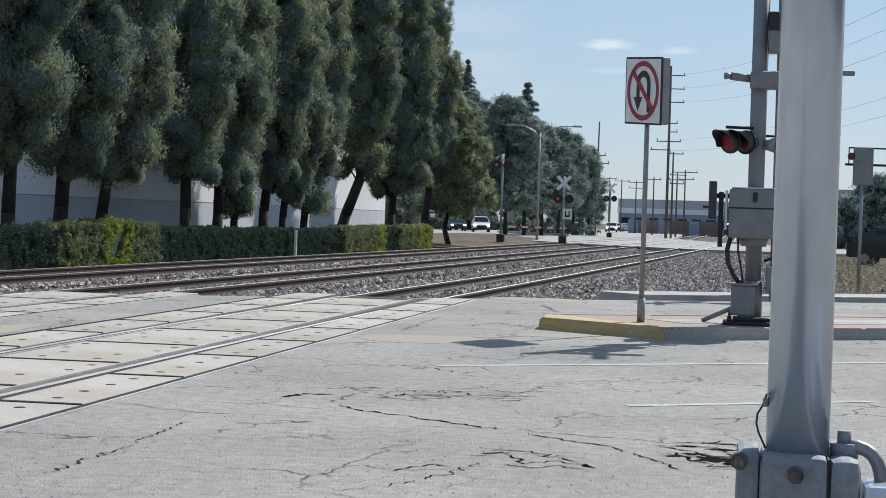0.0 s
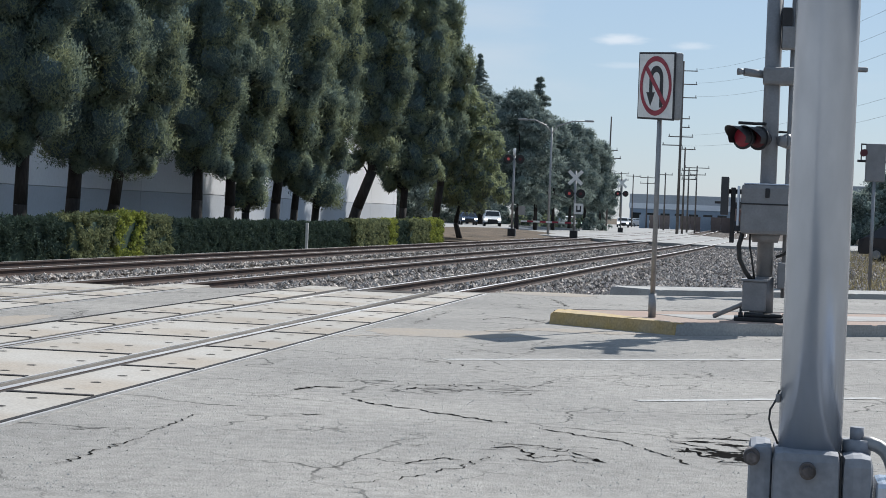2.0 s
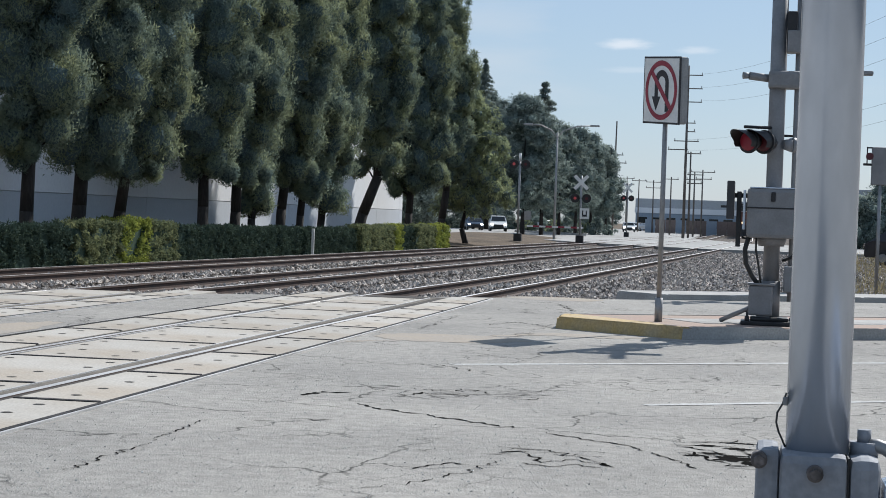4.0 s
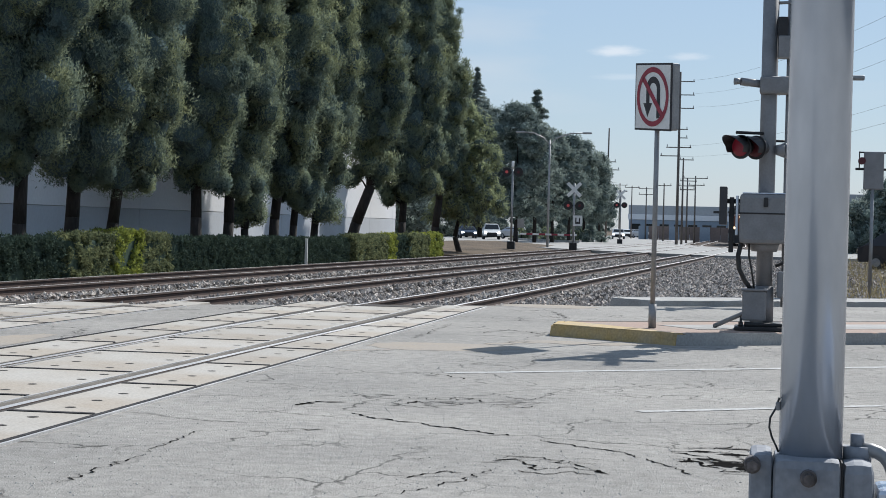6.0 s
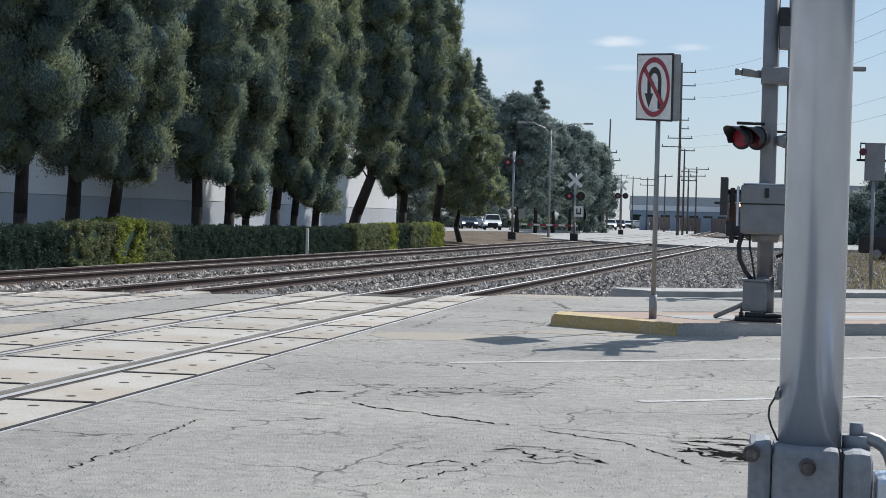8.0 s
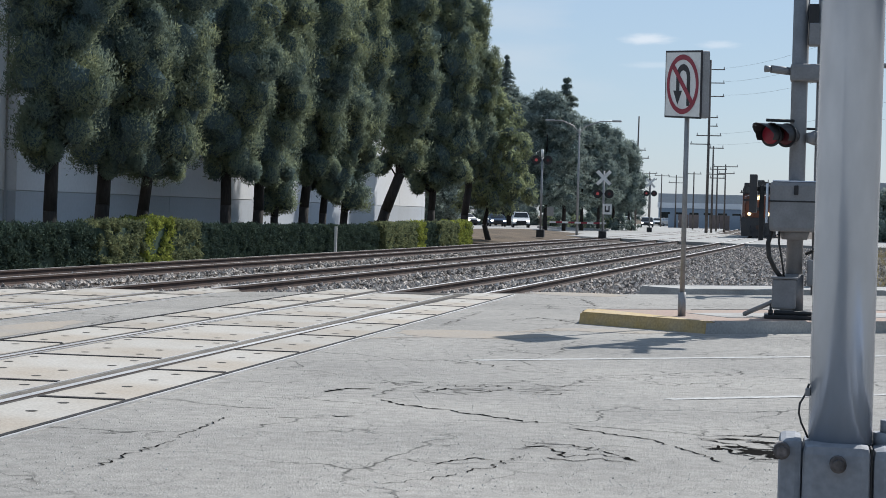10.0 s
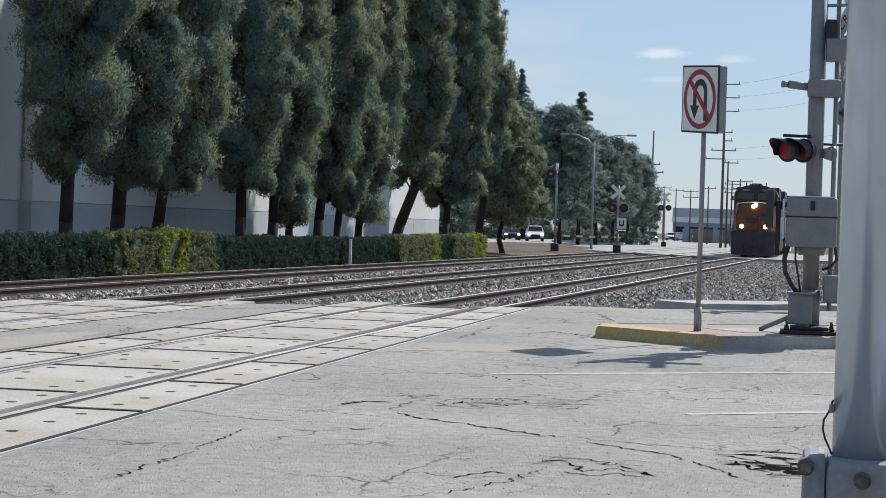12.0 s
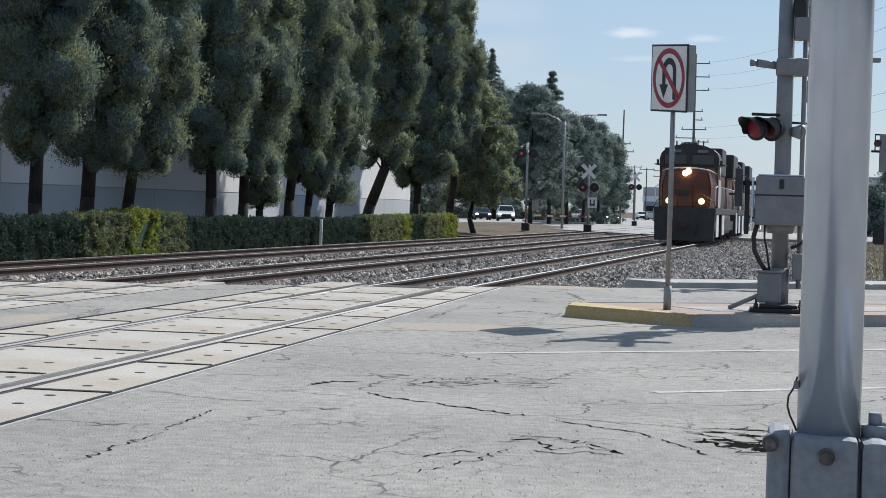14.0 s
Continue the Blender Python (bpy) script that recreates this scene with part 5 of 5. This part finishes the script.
far_signal(-11.35, 125, 4.45, "far grey crossing signal with white crossbuck and square plate", True, True)
far_signal(-12.6, 190, 5.4, "distant crossing signal with white crossbuck", True, False)
fl = far_signal(-15.1, 122, 5.3, "grey crossing mast with paired flashers on top", False, False)
part("horn", T((0, 0, 5.2), (0, 0, 5.7), 0.09, sides=10), WHITE, fl)
arm_ob = empty("gate_arm", pose(-15.0, 126, 0.95), "lowered red and white striped crossing gate arm", "gate arm")
part("gate_post", T((3.55, 0.25, -1.0), (3.55, 0.25, 0.2), 0.09, sides=10), GREY, arm_ob)
for i in range(9):
    part("stripe", B(0.42 * i, 0.42 * i + 0.42, -0.03, 0.03, -0.06, 0.06), RED if i % 2 else WHITE, arm_ob)
part("small_sign", B(-0.2, 0.25, 0, 0.02, 0.4, 1.0), GALV, arm_ob)

lamp_post = empty("street_lamp", pose(-14.62, 140, -0.1), "tall grey street lamp with two curved arms", "street lamp")
part("pole_shaft", T((0, 0, 0), (0, 0, 8.0), 0.10, 0.06, sides=12), GALV, lamp_post)
for s, ln in ((-1, 2.2), (1, 2.75)):
    arm = part("arm", pipe(bmesh.new(), [(0, 0, 7.6), (s * 0.45, 0, 8.15), (s * ln * 0.55, 0, 8.5), (s * ln * 0.9, 0, 8.55)], 0.045), GALV, lamp_post)
    part("lamp_head", B(s * ln - 0.35, s * ln + 0.35, -0.14, 0.14, 8.48, 8.62, bevel=0.05), GALV, arm)

# signal head and street light beyond the far walk
ts = empty("traffic_signal", pose(3.01, 47.5, -0.11), "traffic signal seen from behind on a slim post", "traffic signal")
part("post", T((0, 0, -0.2), (0, 0, 2.7), 0.045, sides=10), GALV, ts)
part("signal_head", B(-0.22, 0.26, -0.05, 0.12, 2.62, 3.55, bevel=0.03), GREY, ts, "dark grey backplate")
part("bracket", pipe(bmesh.new(), [(-0.42, 0, 3.12), (2.6, 0, 3.1)], 0.03, 6), DARK, ts)
part("bracket", pipe(bmesh.new(), [(-0.34, 0, 3.53), (2.6, 0, 3.50)], 0.02, 6), DARK, ts)
part("bracket", pipe(bmesh.new(), [(-0.33, 0, 3.1), (-0.33, 0, 3.55)], 0.015, 6), DARK, ts)
part("flasher", T((-0.27, -0.1, 3.32), (-0.27, 0.1, 3.32), 0.09, sides=12), RED_DIM, ts)
sl = empty("street_lamp", pose(2.05, 60, -0.22), "grey cobra-head street lamp on a tall pole", "street lamp")
part("pole_shaft", T((0, 0, 0), (0, 0, 6.3), 0.09, 0.06, sides=12), GALV, sl)
part("arm", pipe(bmesh.new(), [(0, 0, 6.1), (0.5, 0, 6.45), (1.0, 0, 6.5)], 0.03), GALV, sl)
part("lamp_head", B(0.95, 1.42, -0.12, 0.12, 6.40, 6.55, bevel=0.05), GALV, sl)

# dirt bank by the far street
bm = bmesh.new()
bank = {}
for i in range(25):
    for j in range(17):
        x, y = -29 + i * 0.75, 106 + j * 4.0
        h = 0.55 * math.exp(-((x + 20.0) / 6.5) ** 2 - ((y - 140) / 28.0) ** 2)
        edge = min(i, 24 - i, j, 16 - j)
        bank[i, j] = bm.verts.new((x, y, -0.38 + h * 1.25 + (0.05 * noise.noise((x, y * 0.6, 1)) if edge else 0)))
for i in range(24):
    for j in range(16):
        bm.faces.new((bank[i, j], bank[i + 1, j], bank[i + 1, j + 1], bank[i, j + 1])).smooth = True
tagged(part("dirt_bank", bm, DIRT), "low bare brown dirt bank", "dirt", kind="stuff")
# kerb of the far street and low shrubs behind it
kb = empty("kerb_far", pose(0, 0, 0), "low dark kerb of the far street", "kerb", kind="structure")
for i in range(8):
    a, b = Vector((-26.0, 207.0, 0)).lerp(Vector((-16.6, 186.5, 0)), i / 8), Vector((-26.0, 207.0, 0)).lerp(Vector((-16.6, 186.5, 0)), (i + 0.97) / 8)
    d = (b - a).normalized()
    o = Vector((-d.y, d.x, 0)) * 0.3
    part("kerbstone", prism(bmesh.new(), [(p.x, p.y) for p in (a, b, b + o, a + o)], -0.2, 0.2), KERB, kb)
for i in range(9):
    t = broad_tree("shrub", "low dusty brown-green shrub behind the far kerb", 120 + i, 1.5 + 0.4 * math.sin(i * 2.1), 1.1, 0.1, (WILLOW, BROAD, BROAD)[i % 3], blade=0.2, per=60, spread=0.5)
    t.matrix_basis = pose(-25.6 + 1.25 * i, 216 - 1.5 * i + 2 * math.sin(i * 1.7), -0.2)
# dry grass on the waste ground
r = np.random.RandomState(5)
cl = []
while len(cl) < 900:
    y = 38 + 80 * r.rand() ** 1.3
    x = 0.5 + bend(y) + 11 * r.rand()
    if y > road_far_edge(x) + 2:
        cl.append((x, y, -0.15, 0.5 + r.rand(), 0, 0))
g = blades("dry_grass", cl, 16, 0.35, 0.2, 0.02, DRY, 9, up=1.2)
tagged(g, "sparse dry yellow grass on waste ground", "grass", kind="stuff")

# ---- vehicles ----


def car(label, paint, tall=0.0, lit=True, length=4.6):
    ob = empty("car", pose(0, 0, 0), label, "car", "cars on the far street")
    w, L, h = 0.92, length / 2, 1.42 + tall
    side = [(-L, 0.35), (-L + 0.05, 0.72), (-L + 0.9, 0.92 + tall * 0.4), (-L + 1.55, h - 0.06), (L - 1.5 + tall, h), (L - 0.5 + tall * 0.6, 0.98 + tall * 0.5), (L, 0.9 + tall * 0.3), (L, 0.35)]
    bm = bmesh.new()
    rows = []
    for sx, inset in ((-w, 1), (w, 1)):
        rows.append([bm.verts.new((sx * (0.80 if z > 1.1 + tall * 0.4 else 1.0), y, z)) for y, z in side])
    bm.faces.new(rows[0])
    bm.faces.new(rows[1][::-1])
    for i in range(len(side)):
        j = (i + 1) % len(side)
        bm.faces.new((rows[0][j], rows[0][i], rows[1][i], rows[1][j]))
    bmesh.ops.recalc_face_normals(bm, faces=bm.faces)
    bmesh.ops.bevel(bm, geom=list(bm.edges), offset=0.05, segments=2, affect="EDGES")
    body = part("body", bm, paint, ob)
    bm = bmesh.new()
    y0, z0, y1, z1 = side[2][0], side[2][1], side[3][0], side[3][1]
    pts = [(-0.78, y0 + 0.08, z0 + 0.05), (0.78, y0 + 0.08, z0 + 0.05), (0.66, y1 - 0.06, z1 - 0.06), (-0.66, y1 - 0.06, z1 - 0.06)]
    bm.faces.new([bm.verts.new((x, y - 0.02, z + 0.025)) for x, y, z in pts])
    part("windscreen", bm, GLASS, body)
    for sx in (-1, 1):
        bm = B(sx * 0.80 - 0.03, sx * 0.80 + 0.03, y1 - 0.1, L - 1.3, 0.98 + tall * 0.5, h - 0.14, bevel=0.01)
        part("side_window", bm, GLASS, body)
        part("headlight", B(sx * 0.7 - 0.16, sx * 0.7 + 0.16, -L - 0.02, -L + 0.12, 0.58 + tall * 0.3, 0.74 + tall * 0.3, bevel=0.03), CAR_LAMP if lit else ALUM, body)
        for yy in (-L + 0.85, L - 0.85):
            wh = part("wheel", T((sx * 0.72, yy, 0.33), (sx * 0.94, yy, 0.33), 0.33, sides=20), DARK, ob, "dark tyre and rim")
            part("rim", T((sx * 0.90, yy, 0.33), (sx * 0.95, yy, 0.33), 0.2, sides=14), GALV, wh)
    part("grille", B(-0.55, 0.55, -L - 0.015, -L + 0.1, 0.42, 0.66 + tall * 0.3, bevel=0.02), DARK, body)
    part("bumper", B(-0.88, 0.88, -L - 0.05, -L + 0.15, 0.28, 0.42, bevel=0.04), DARK, body)
    return ob


CAR_WHITE = mat("white_car_paint", (0.72, 0.72, 0.71), rough=0.25, vary=0.03, bump=0.0)
CAR_BLUE = mat("dark_blue_car_paint", (0.05, 0.075, 0.12), rough=0.25, vary=0.05, bump=0.0)
CAR_DARK = mat("black_car_paint", (0.03, 0.03, 0.035), rough=0.25, vary=0.05, bump=0.0)
CAR_SILVER = mat("silver_car_paint", (0.45, 0.46, 0.48), rough=0.3, metal=0.5, vary=0.04, bump=0.0)


# standing traffic at the end of the far street: x, y, heading
FAR_PARKED = (
    (-22.0, 352, 8, CAR_WHITE, "white car standing at the end of the far street"),
    (-21.3, 366, 20, CAR_SILVER, "silver car standing at the end of the far street"),
    (-18.7, 340, 30, CAR_SILVER, "silver car standing at the end of the far street"),
)


def locomotive(label, lit):
    """Wide-nosed diesel locomotive; the front looks along -y, origin on the railhead under the coupler."""
    ob = empty("locomotive", pose(0, 0, 0), label, "locomotive", "train")
    w = 1.40
    # pilot and steps
    bm = bmesh.new()
    prof = [(-1.33, 0.55, 0.12), (1.33, 0.55, 0.12), (1.38, 0.40, 1.45), (-1.38, 0.40, 1.45)]
    fr = [bm.verts.new((x, y - 0.25 * (abs(x) < 1.35) * (z < 1), z)) for x, y, z in prof]
    bk = [bm.verts.new((x, 0.75, z)) for x, y, z in prof]
    bm.faces.new(fr)
    bm.faces.new(bk[::-1])
    for i in range(4):
        j = (i + 1) % 4
        bm.faces.new((fr[j], fr[i], bk[i], bk[j]))
    bmesh.ops.recalc_face_normals(bm, faces=bm.faces)
    part("pilot", bm, LOCO_BLACK, ob, "black snowplough pilot")
    cp = T((0, 0.4, 0.85), (0, -0.1, 0.85), 0.12, sides=10)
    box(cp, -0.16, 0.16, -0.3, 0.0, 0.68, 1.02, bevel=0.04)
    part("coupler", cp, RUST, ob, "rusty coupler")
    for s in (-1, 1):
        part("hose", pipe(bmesh.new(), [(s * 0.6, 0.4, 1.0), (s * 0.62, 0.2, 0.7), (s * 0.5, 0.15, 0.35)], 0.03), RUBBER, ob)
        for k in range(4):
            part("step", B(s * 1.18 - 0.2, s * 1.18 + 0.2, 0.55 + 0.08 * k, 0.95 + 0.08 * k, 0.32 + 0.3 * k, 0.36 + 0.3 * k), LOCO_BLACK, ob)
        # white panels stand for the sunlit side; lengths set to fit the camera's view
        part("sunlit_side_panel", B(s * 1.40 - 0.02, s * 1.40 + 0.02, 0.98, 2.9, 0.3, 1.3), LOCO_WHITE, ob, "white panel standing for the sunlit step side")
        part("sunlit_side_panel", B(s * 1.40 - 0.02, s * 1.40 + 0.02, 5.9, 7.7, 0.35, 1.3), LOCO_WHITE, ob, "white panel standing for the sunlit lower side")
        part("sunlit_side_panel", B(s * 1.40 - 0.02, s * 1.40 + 0.02, 20.2, 21.4, 0.3, 1.45), LOCO_WHITE, ob, "white panel standing for the sunlit step side")
    deck = B(-w, w, 0.45, 21.9, 1.33, 1.62, bevel=0.02)
    part("deck", deck, LOCO_BLACK, ob)
    # nose: tapered, orange
    bm = bmesh.new()
    f0 = [(-1.08, 0.95, 1.62), (1.08, 0.95, 1.62), (1.12, 1.05, 2.6), (0.95, 1.3, 3.36), (-0.95, 1.3, 3.36), (-1.12, 1.05, 2.6)]
    f1 = [(-1.33, 2.5, 1.62), (1.33, 2.5, 1.62), (1.33, 2.5, 2.7), (1.25, 2.5, 3.55), (-1.25, 2.5, 3.55), (-1.33, 2.5, 2.7)]
    a, b = [bm.verts.new(p) for p in f0], [bm.verts.new(p) for p in f1]
    bm.faces.new(a)
    for i in range(6):
        j = (i + 1) % 6
        bm.faces.new((a[j], a[i], b[i], b[j]))
    bm.faces.new(b[::-1])
    bmesh.ops.recalc_face_normals(bm, faces=bm.faces)
    bmesh.ops.bevel(bm, geom=list(bm.edges), offset=0.06, segments=2, affect="EDGES")
    nose = part("nose", bm, ORANGE, ob, "orange tapered nose")
    part("nose_door", B(0.30, 0.85, 0.93, 1.05, 1.85, 2.75, bevel=0.03), ORANGE, nose, "orange nose door")
    part("nose_emblem", B(-0.5, 0.1, 0.955, 1.06, 2.2, 2.45, bevel=0.02), LOCO_BLACK, nose, "dark emblem shape")
    # white tube added to paint the sun's line on the nose top edge
    part("nose_edge_light", pipe(bmesh.new(), [(-1.2, 2.2, 3.30), (-0.95, 1.27, 3.37), (-0.45, 1.24, 3.44), (0, 1.23, 3.46), (0.45, 1.24, 3.44), (0.95, 1.27, 3.37), (1.28, 2.3, 3.22)], 0.03, 6), LOCO_WHITE, nose, "white tube painted as the nose's sunlit top edge")
    # cab
    bm = B(-1.36, 1.36, 2.45, 4.7, 1.62, 3.55, bevel=0.04)
    cab = part("cab", bm, ORANGE, ob, "orange cab lower half")
    bm = bmesh.new()
    arc = [(-1.36, 3.4), (1.36, 3.4), (1.38, 3.9), (1.3, 4.16), (1.08, 4.36), (0.72, 4.5), (0.36, 4.57), (0, 4.59), (-0.36, 4.57), (-0.72, 4.5), (-1.08, 4.36), (-1.3, 4.16), (-1.38, 3.9)]
    a, b = [bm.verts.new((x, 2.43, z)) for x, z in arc], [bm.verts.new((x, 4.75, z)) for x, z in arc]
    bm.faces.new(a)
    bm.faces.new(b[::-1])
    for i in range(len(arc)):
        j = (i + 1) % len(arc)
        bm.faces.new((a[j], a[i], b[i], b[j]))
    bmesh.ops.recalc_face_normals(bm, faces=bm.faces)
    top = part("cab_roof", bm, LOCO_BLACK, ob, "black rounded cab top")
    for x0, x1 in ((-1.15, -0.12), (0.12, 1.15)):
        part("windscreen", B(x0, x1, 2.39, 2.45, 3.62, 4.1, bevel=0.02), GLASS, top)
    for s in (-1, 1):
        part("side_window", B(s * 1.37 - 0.02, s * 1.37 + 0.02, 2.9, 4.3, 3.0, 3.55, bevel=0.01), GLASS, cab)
        part("mirror", B(s * 1.47 - 0.06, s * 1.47 + 0.06, 2.6, 2.66, 3.6, 3.85, bevel=0.02), LOCO_BLACK, cab)
        part("number_board", B(s * 0.62 - 0.24, s * 0.62 + 0.24, 2.38, 2.46, 4.18, 4.32, bevel=0.02), GREY, top, "small grey board")
        part("sunshade", B(s * 1.5 - 0.15, s * 1.5 + 0.15, 2.8, 4.3, 3.62, 3.66), LOCO_BLACK, cab)
    part("air_unit", B(-0.32, 0.32, 2.9, 3.9, 4.5, 4.70, bevel=0.07), LOCO_BLACK, top, "rounded roof air unit")
    hr = bmesh.new()
    for i in range(3):
        tube(hr, (-0.35 + 0.2 * i, 2.6, 4.6), (-0.35 + 0.2 * i, 2.9, 4.62), 0.07, 0.03, sides=8)
    part("horn", hr, GALV, top)
    for s in (-1, 1):
        part("antenna", T((s * 0.62, 2.7, 4.48), (s * 0.62, 2.7, 4.74), 0.035, sides=8), LOCO_BLACK, top)
    # hood
    hood = part("hood", B(-0.95, 0.95, 4.75, 16.0, 1.62, 4.25, bevel=0.12), ORANGE, ob, "long orange engine hood")
    part("hood_top", B(-0.97, 0.97, 4.78, 16.0, 3.75, 4.36, bevel=0.1), LOCO_BLACK, hood, "black hood top")
    for k in range(9):
        for s in (-1, 1):
            part("hood_door", B(s * 0.96 - 0.02, s * 0.96 + 0.02, 5.2 + 1.15 * k, 6.2 + 1.15 * k, 1.8, 3.6, bevel=0.01), ORANGE, hood)
    part("radiator", B(-1.40, 1.40, 16.0, 20.6, 3.3, 4.55, bevel=0.08), LOCO_BLACK, ob, "black flared radiator housing")
    part("rear_hood", B(-1.1, 1.1, 16.0, 21.0, 1.62, 3.32, bevel=0.06), ORANGE, ob)
    part("exhaust_stack", B(-0.5, 0.5, 9.0, 11.0, 4.3, 4.6, bevel=0.05), LOCO_BLACK, ob)
    part("dynamic_brake", B(-1.38, 1.38, 5.0, 8.6, 3.2, 4.5, bevel=0.08), LOCO_BLACK, ob, "black wide equipment blister")
    part("fuel_tank", B(-1.4, 1.4, 8.0, 14.0, 0.35, 1.40, bevel=0.2), LOCO_BLACK, ob)
    # trucks and wheels
    for yc in (4.3, 17.9):
        tk = B(-1.25, -1.05, yc - 2.6, yc + 2.6, 0.5, 1.0, bevel=0.05)
        box(tk, 1.05, 1.25, yc - 2.6, yc + 2.6, 0.5, 1.0, bevel=0.05)
        box(tk, -1.0, 1.0, yc - 1.2, yc + 1.2, 0.6, 1.3, bevel=0.05)
        truck = part("truck_frame", tk, LOCO_BLACK, ob)
        for dy in (-1.95, 0, 1.95):
            for s in (-1, 1):
                part("wheel", tube(T((s * 0.70, yc + dy, 0.53), (s * 0.84, yc + dy, 0.53), 0.53, sides=24), (s * 0.67, yc + dy, 0.53), (s * 0.70, yc + dy, 0.53), 0.56, sides=24), RUST, truck)
    # handrails
    for s in (-1, 1):
        rail = bmesh.new()
        pipe(rail, [(s * 1.37, 0.6, 1.62), (s * 1.37, 0.6, 2.55), (s * 1.37, 2.2, 2.65)], 0.022, 6)
        pipe(rail, [(s * 1.37, 4.9, 2.65), (s * 1.37, 21.6, 2.65)], 0.022, 6)
        for k in range(12):
            tube(rail, (s * 1.37, 5.0 + 1.5 * k, 1.62), (s * 1.37, 5.0 + 1.5 * k, 2.65), 0.02, sides=6)
        part("handrail", rail, LOCO_WHITE, ob, "white handrail and stanchions")
        grab = bmesh.new()
        pipe(grab, [(s * 0.35, 0.5, 1.62), (s * 0.35, 0.5, 2.5), (s * 1.3, 0.5, 1.9), (s * 1.4, 0.5, 1.62)], 0.02, 6)
        part("handrail", grab, ORANGE, ob, "orange front handrail")
        # pale panel puts the sunlight on the cab side into its colour
        part("edge_panel", B(s * 1.37 - 0.015, s * 1.37 + 0.015, 2.5, 4.5, 1.66, 2.94, bevel=0.005), LOCO_PALE, ob, "pale panel painted as the sunlit cab side")
    # lamps
    hl = bmesh.new()
    for s in (-0.07, 0.07):
        tube(hl, (s, 1.0, 3.24 + s * 0.6), (s, 1.3, 3.24 + s * 0.6), 0.14, sides=16)
    part("headlight", hl, LAMP if lit else GLASS, ob, "lit warm headlight pair" if lit else "unlit headlight pair")
    for s in (-0.74, 0.74):
        part("ditch_light", T((s, 0.42, 1.92), (s, 0.6, 1.92), 0.14, sides=16), LAMP if lit else GLASS, ob, "lit warm ditch light" if lit else "")
        part("ditch_bracket", B(s - 0.12, s + 0.12, 0.5, 0.62, 1.6, 1.82), LOCO_BLACK, ob)
    return ob


lead = locomotive("orange and black diesel locomotive with lit headlights", True)
second = locomotive("orange and black trailing diesel locomotive", False)

suv_parked = car("white sport utility car waiting with lit headlights", CAR_WHITE, 0.28)
suv_parked.matrix_basis = pose(-27.6, 205, 0.0, 0, 0, 10)
sedan = car("dark blue sedan waiting with lit headlights", CAR_BLUE)
sedan.matrix_basis = pose(-31.3, 212, 0.0, 0, 0, 14)
for x, y, turn, paint, text in FAR_PARKED:
    car(text, paint, 0.08, False).matrix_basis = pose(x, y, 0.0, 0, 0, turn)
dark_suv = car("black sport utility car beyond the tracks", CAR_DARK, 0.3, False)
dark_suv.matrix_basis = pose(7.4, 88, -0.15, 0, 0, 75)
white_car = car("white car driving up the far street", CAR_WHITE, 0.12)
dark_car = car("dark car driving up the far street", CAR_DARK, 0.1)
red_car = car("dark grey car turning on the far street", CAR_SILVER, 0.0)


def lerp_rows(keys, t):
    for (t0, *a), (t1, *b) in zip(keys[:-1], keys[1:]):
        if t <= t1:
            s = (t - t0) / (t1 - t0)
            return [p + (q - p) * s for p, q in zip(a, b)]
    return list(keys[-1][1:])


def motions():
    times = [0.5 * i for i in range(29)]
    speed = 16.8
    for unit, back in ((lead, 0.0), (second, 22.6)):
        rows = []
        for t in times:
            y = 86.5 + speed * (14.0 - t) + back
            y0, y1 = y + 4.3, y + 17.9
            x0, x1 = TRACKS[0] + bend(y0), TRACKS[0] + bend(y1)
            slope = (x1 - x0) / (y1 - y0)
            rows.append((t, pose(x0 - slope * 4.3 + 0.1, y, 0.012, 0, 0, -math.degrees(math.atan(slope)))))
        walk(unit, rows)
    # seconds, x, y, heading
    for thing, keys in (
        (white_car, ((0, -19.6, 300, 4), (4.5, -19.0, 292, 4), (7, -18.9, 275, 5), (9.5, -19.9, 256, 5), (11, -20.2, 243, 5), (12, -20.7, 235, 6), (13, -20.9, 228, 6), (14, -21.6, 222, 8))),
        (dark_car, ((0, -27.0, 420, 4), (7, -23.0, 340, 4), (9.5, -19.5, 292, 4), (11, -19.1, 275, 4), (12, -19.2, 263, 4), (13, -18.8, 250, 4), (14, -18.6, 240, 5))),
        (red_car, ((0, -18.6, 225, 20), (2, -21.2, 223, 35), (4.5, -24.9, 222, 40), (7, -28.2, 221, 40), (9.5, -35.0, 221, 45), (11, -40, 221, 45), (14, -52, 221, 45))),
    ):
        walk(thing, [(t, pose(*lerp_rows(keys, t)[:2], 0.0, 0, 0, lerp_rows(keys, t)[2])) for t in times])


motions()
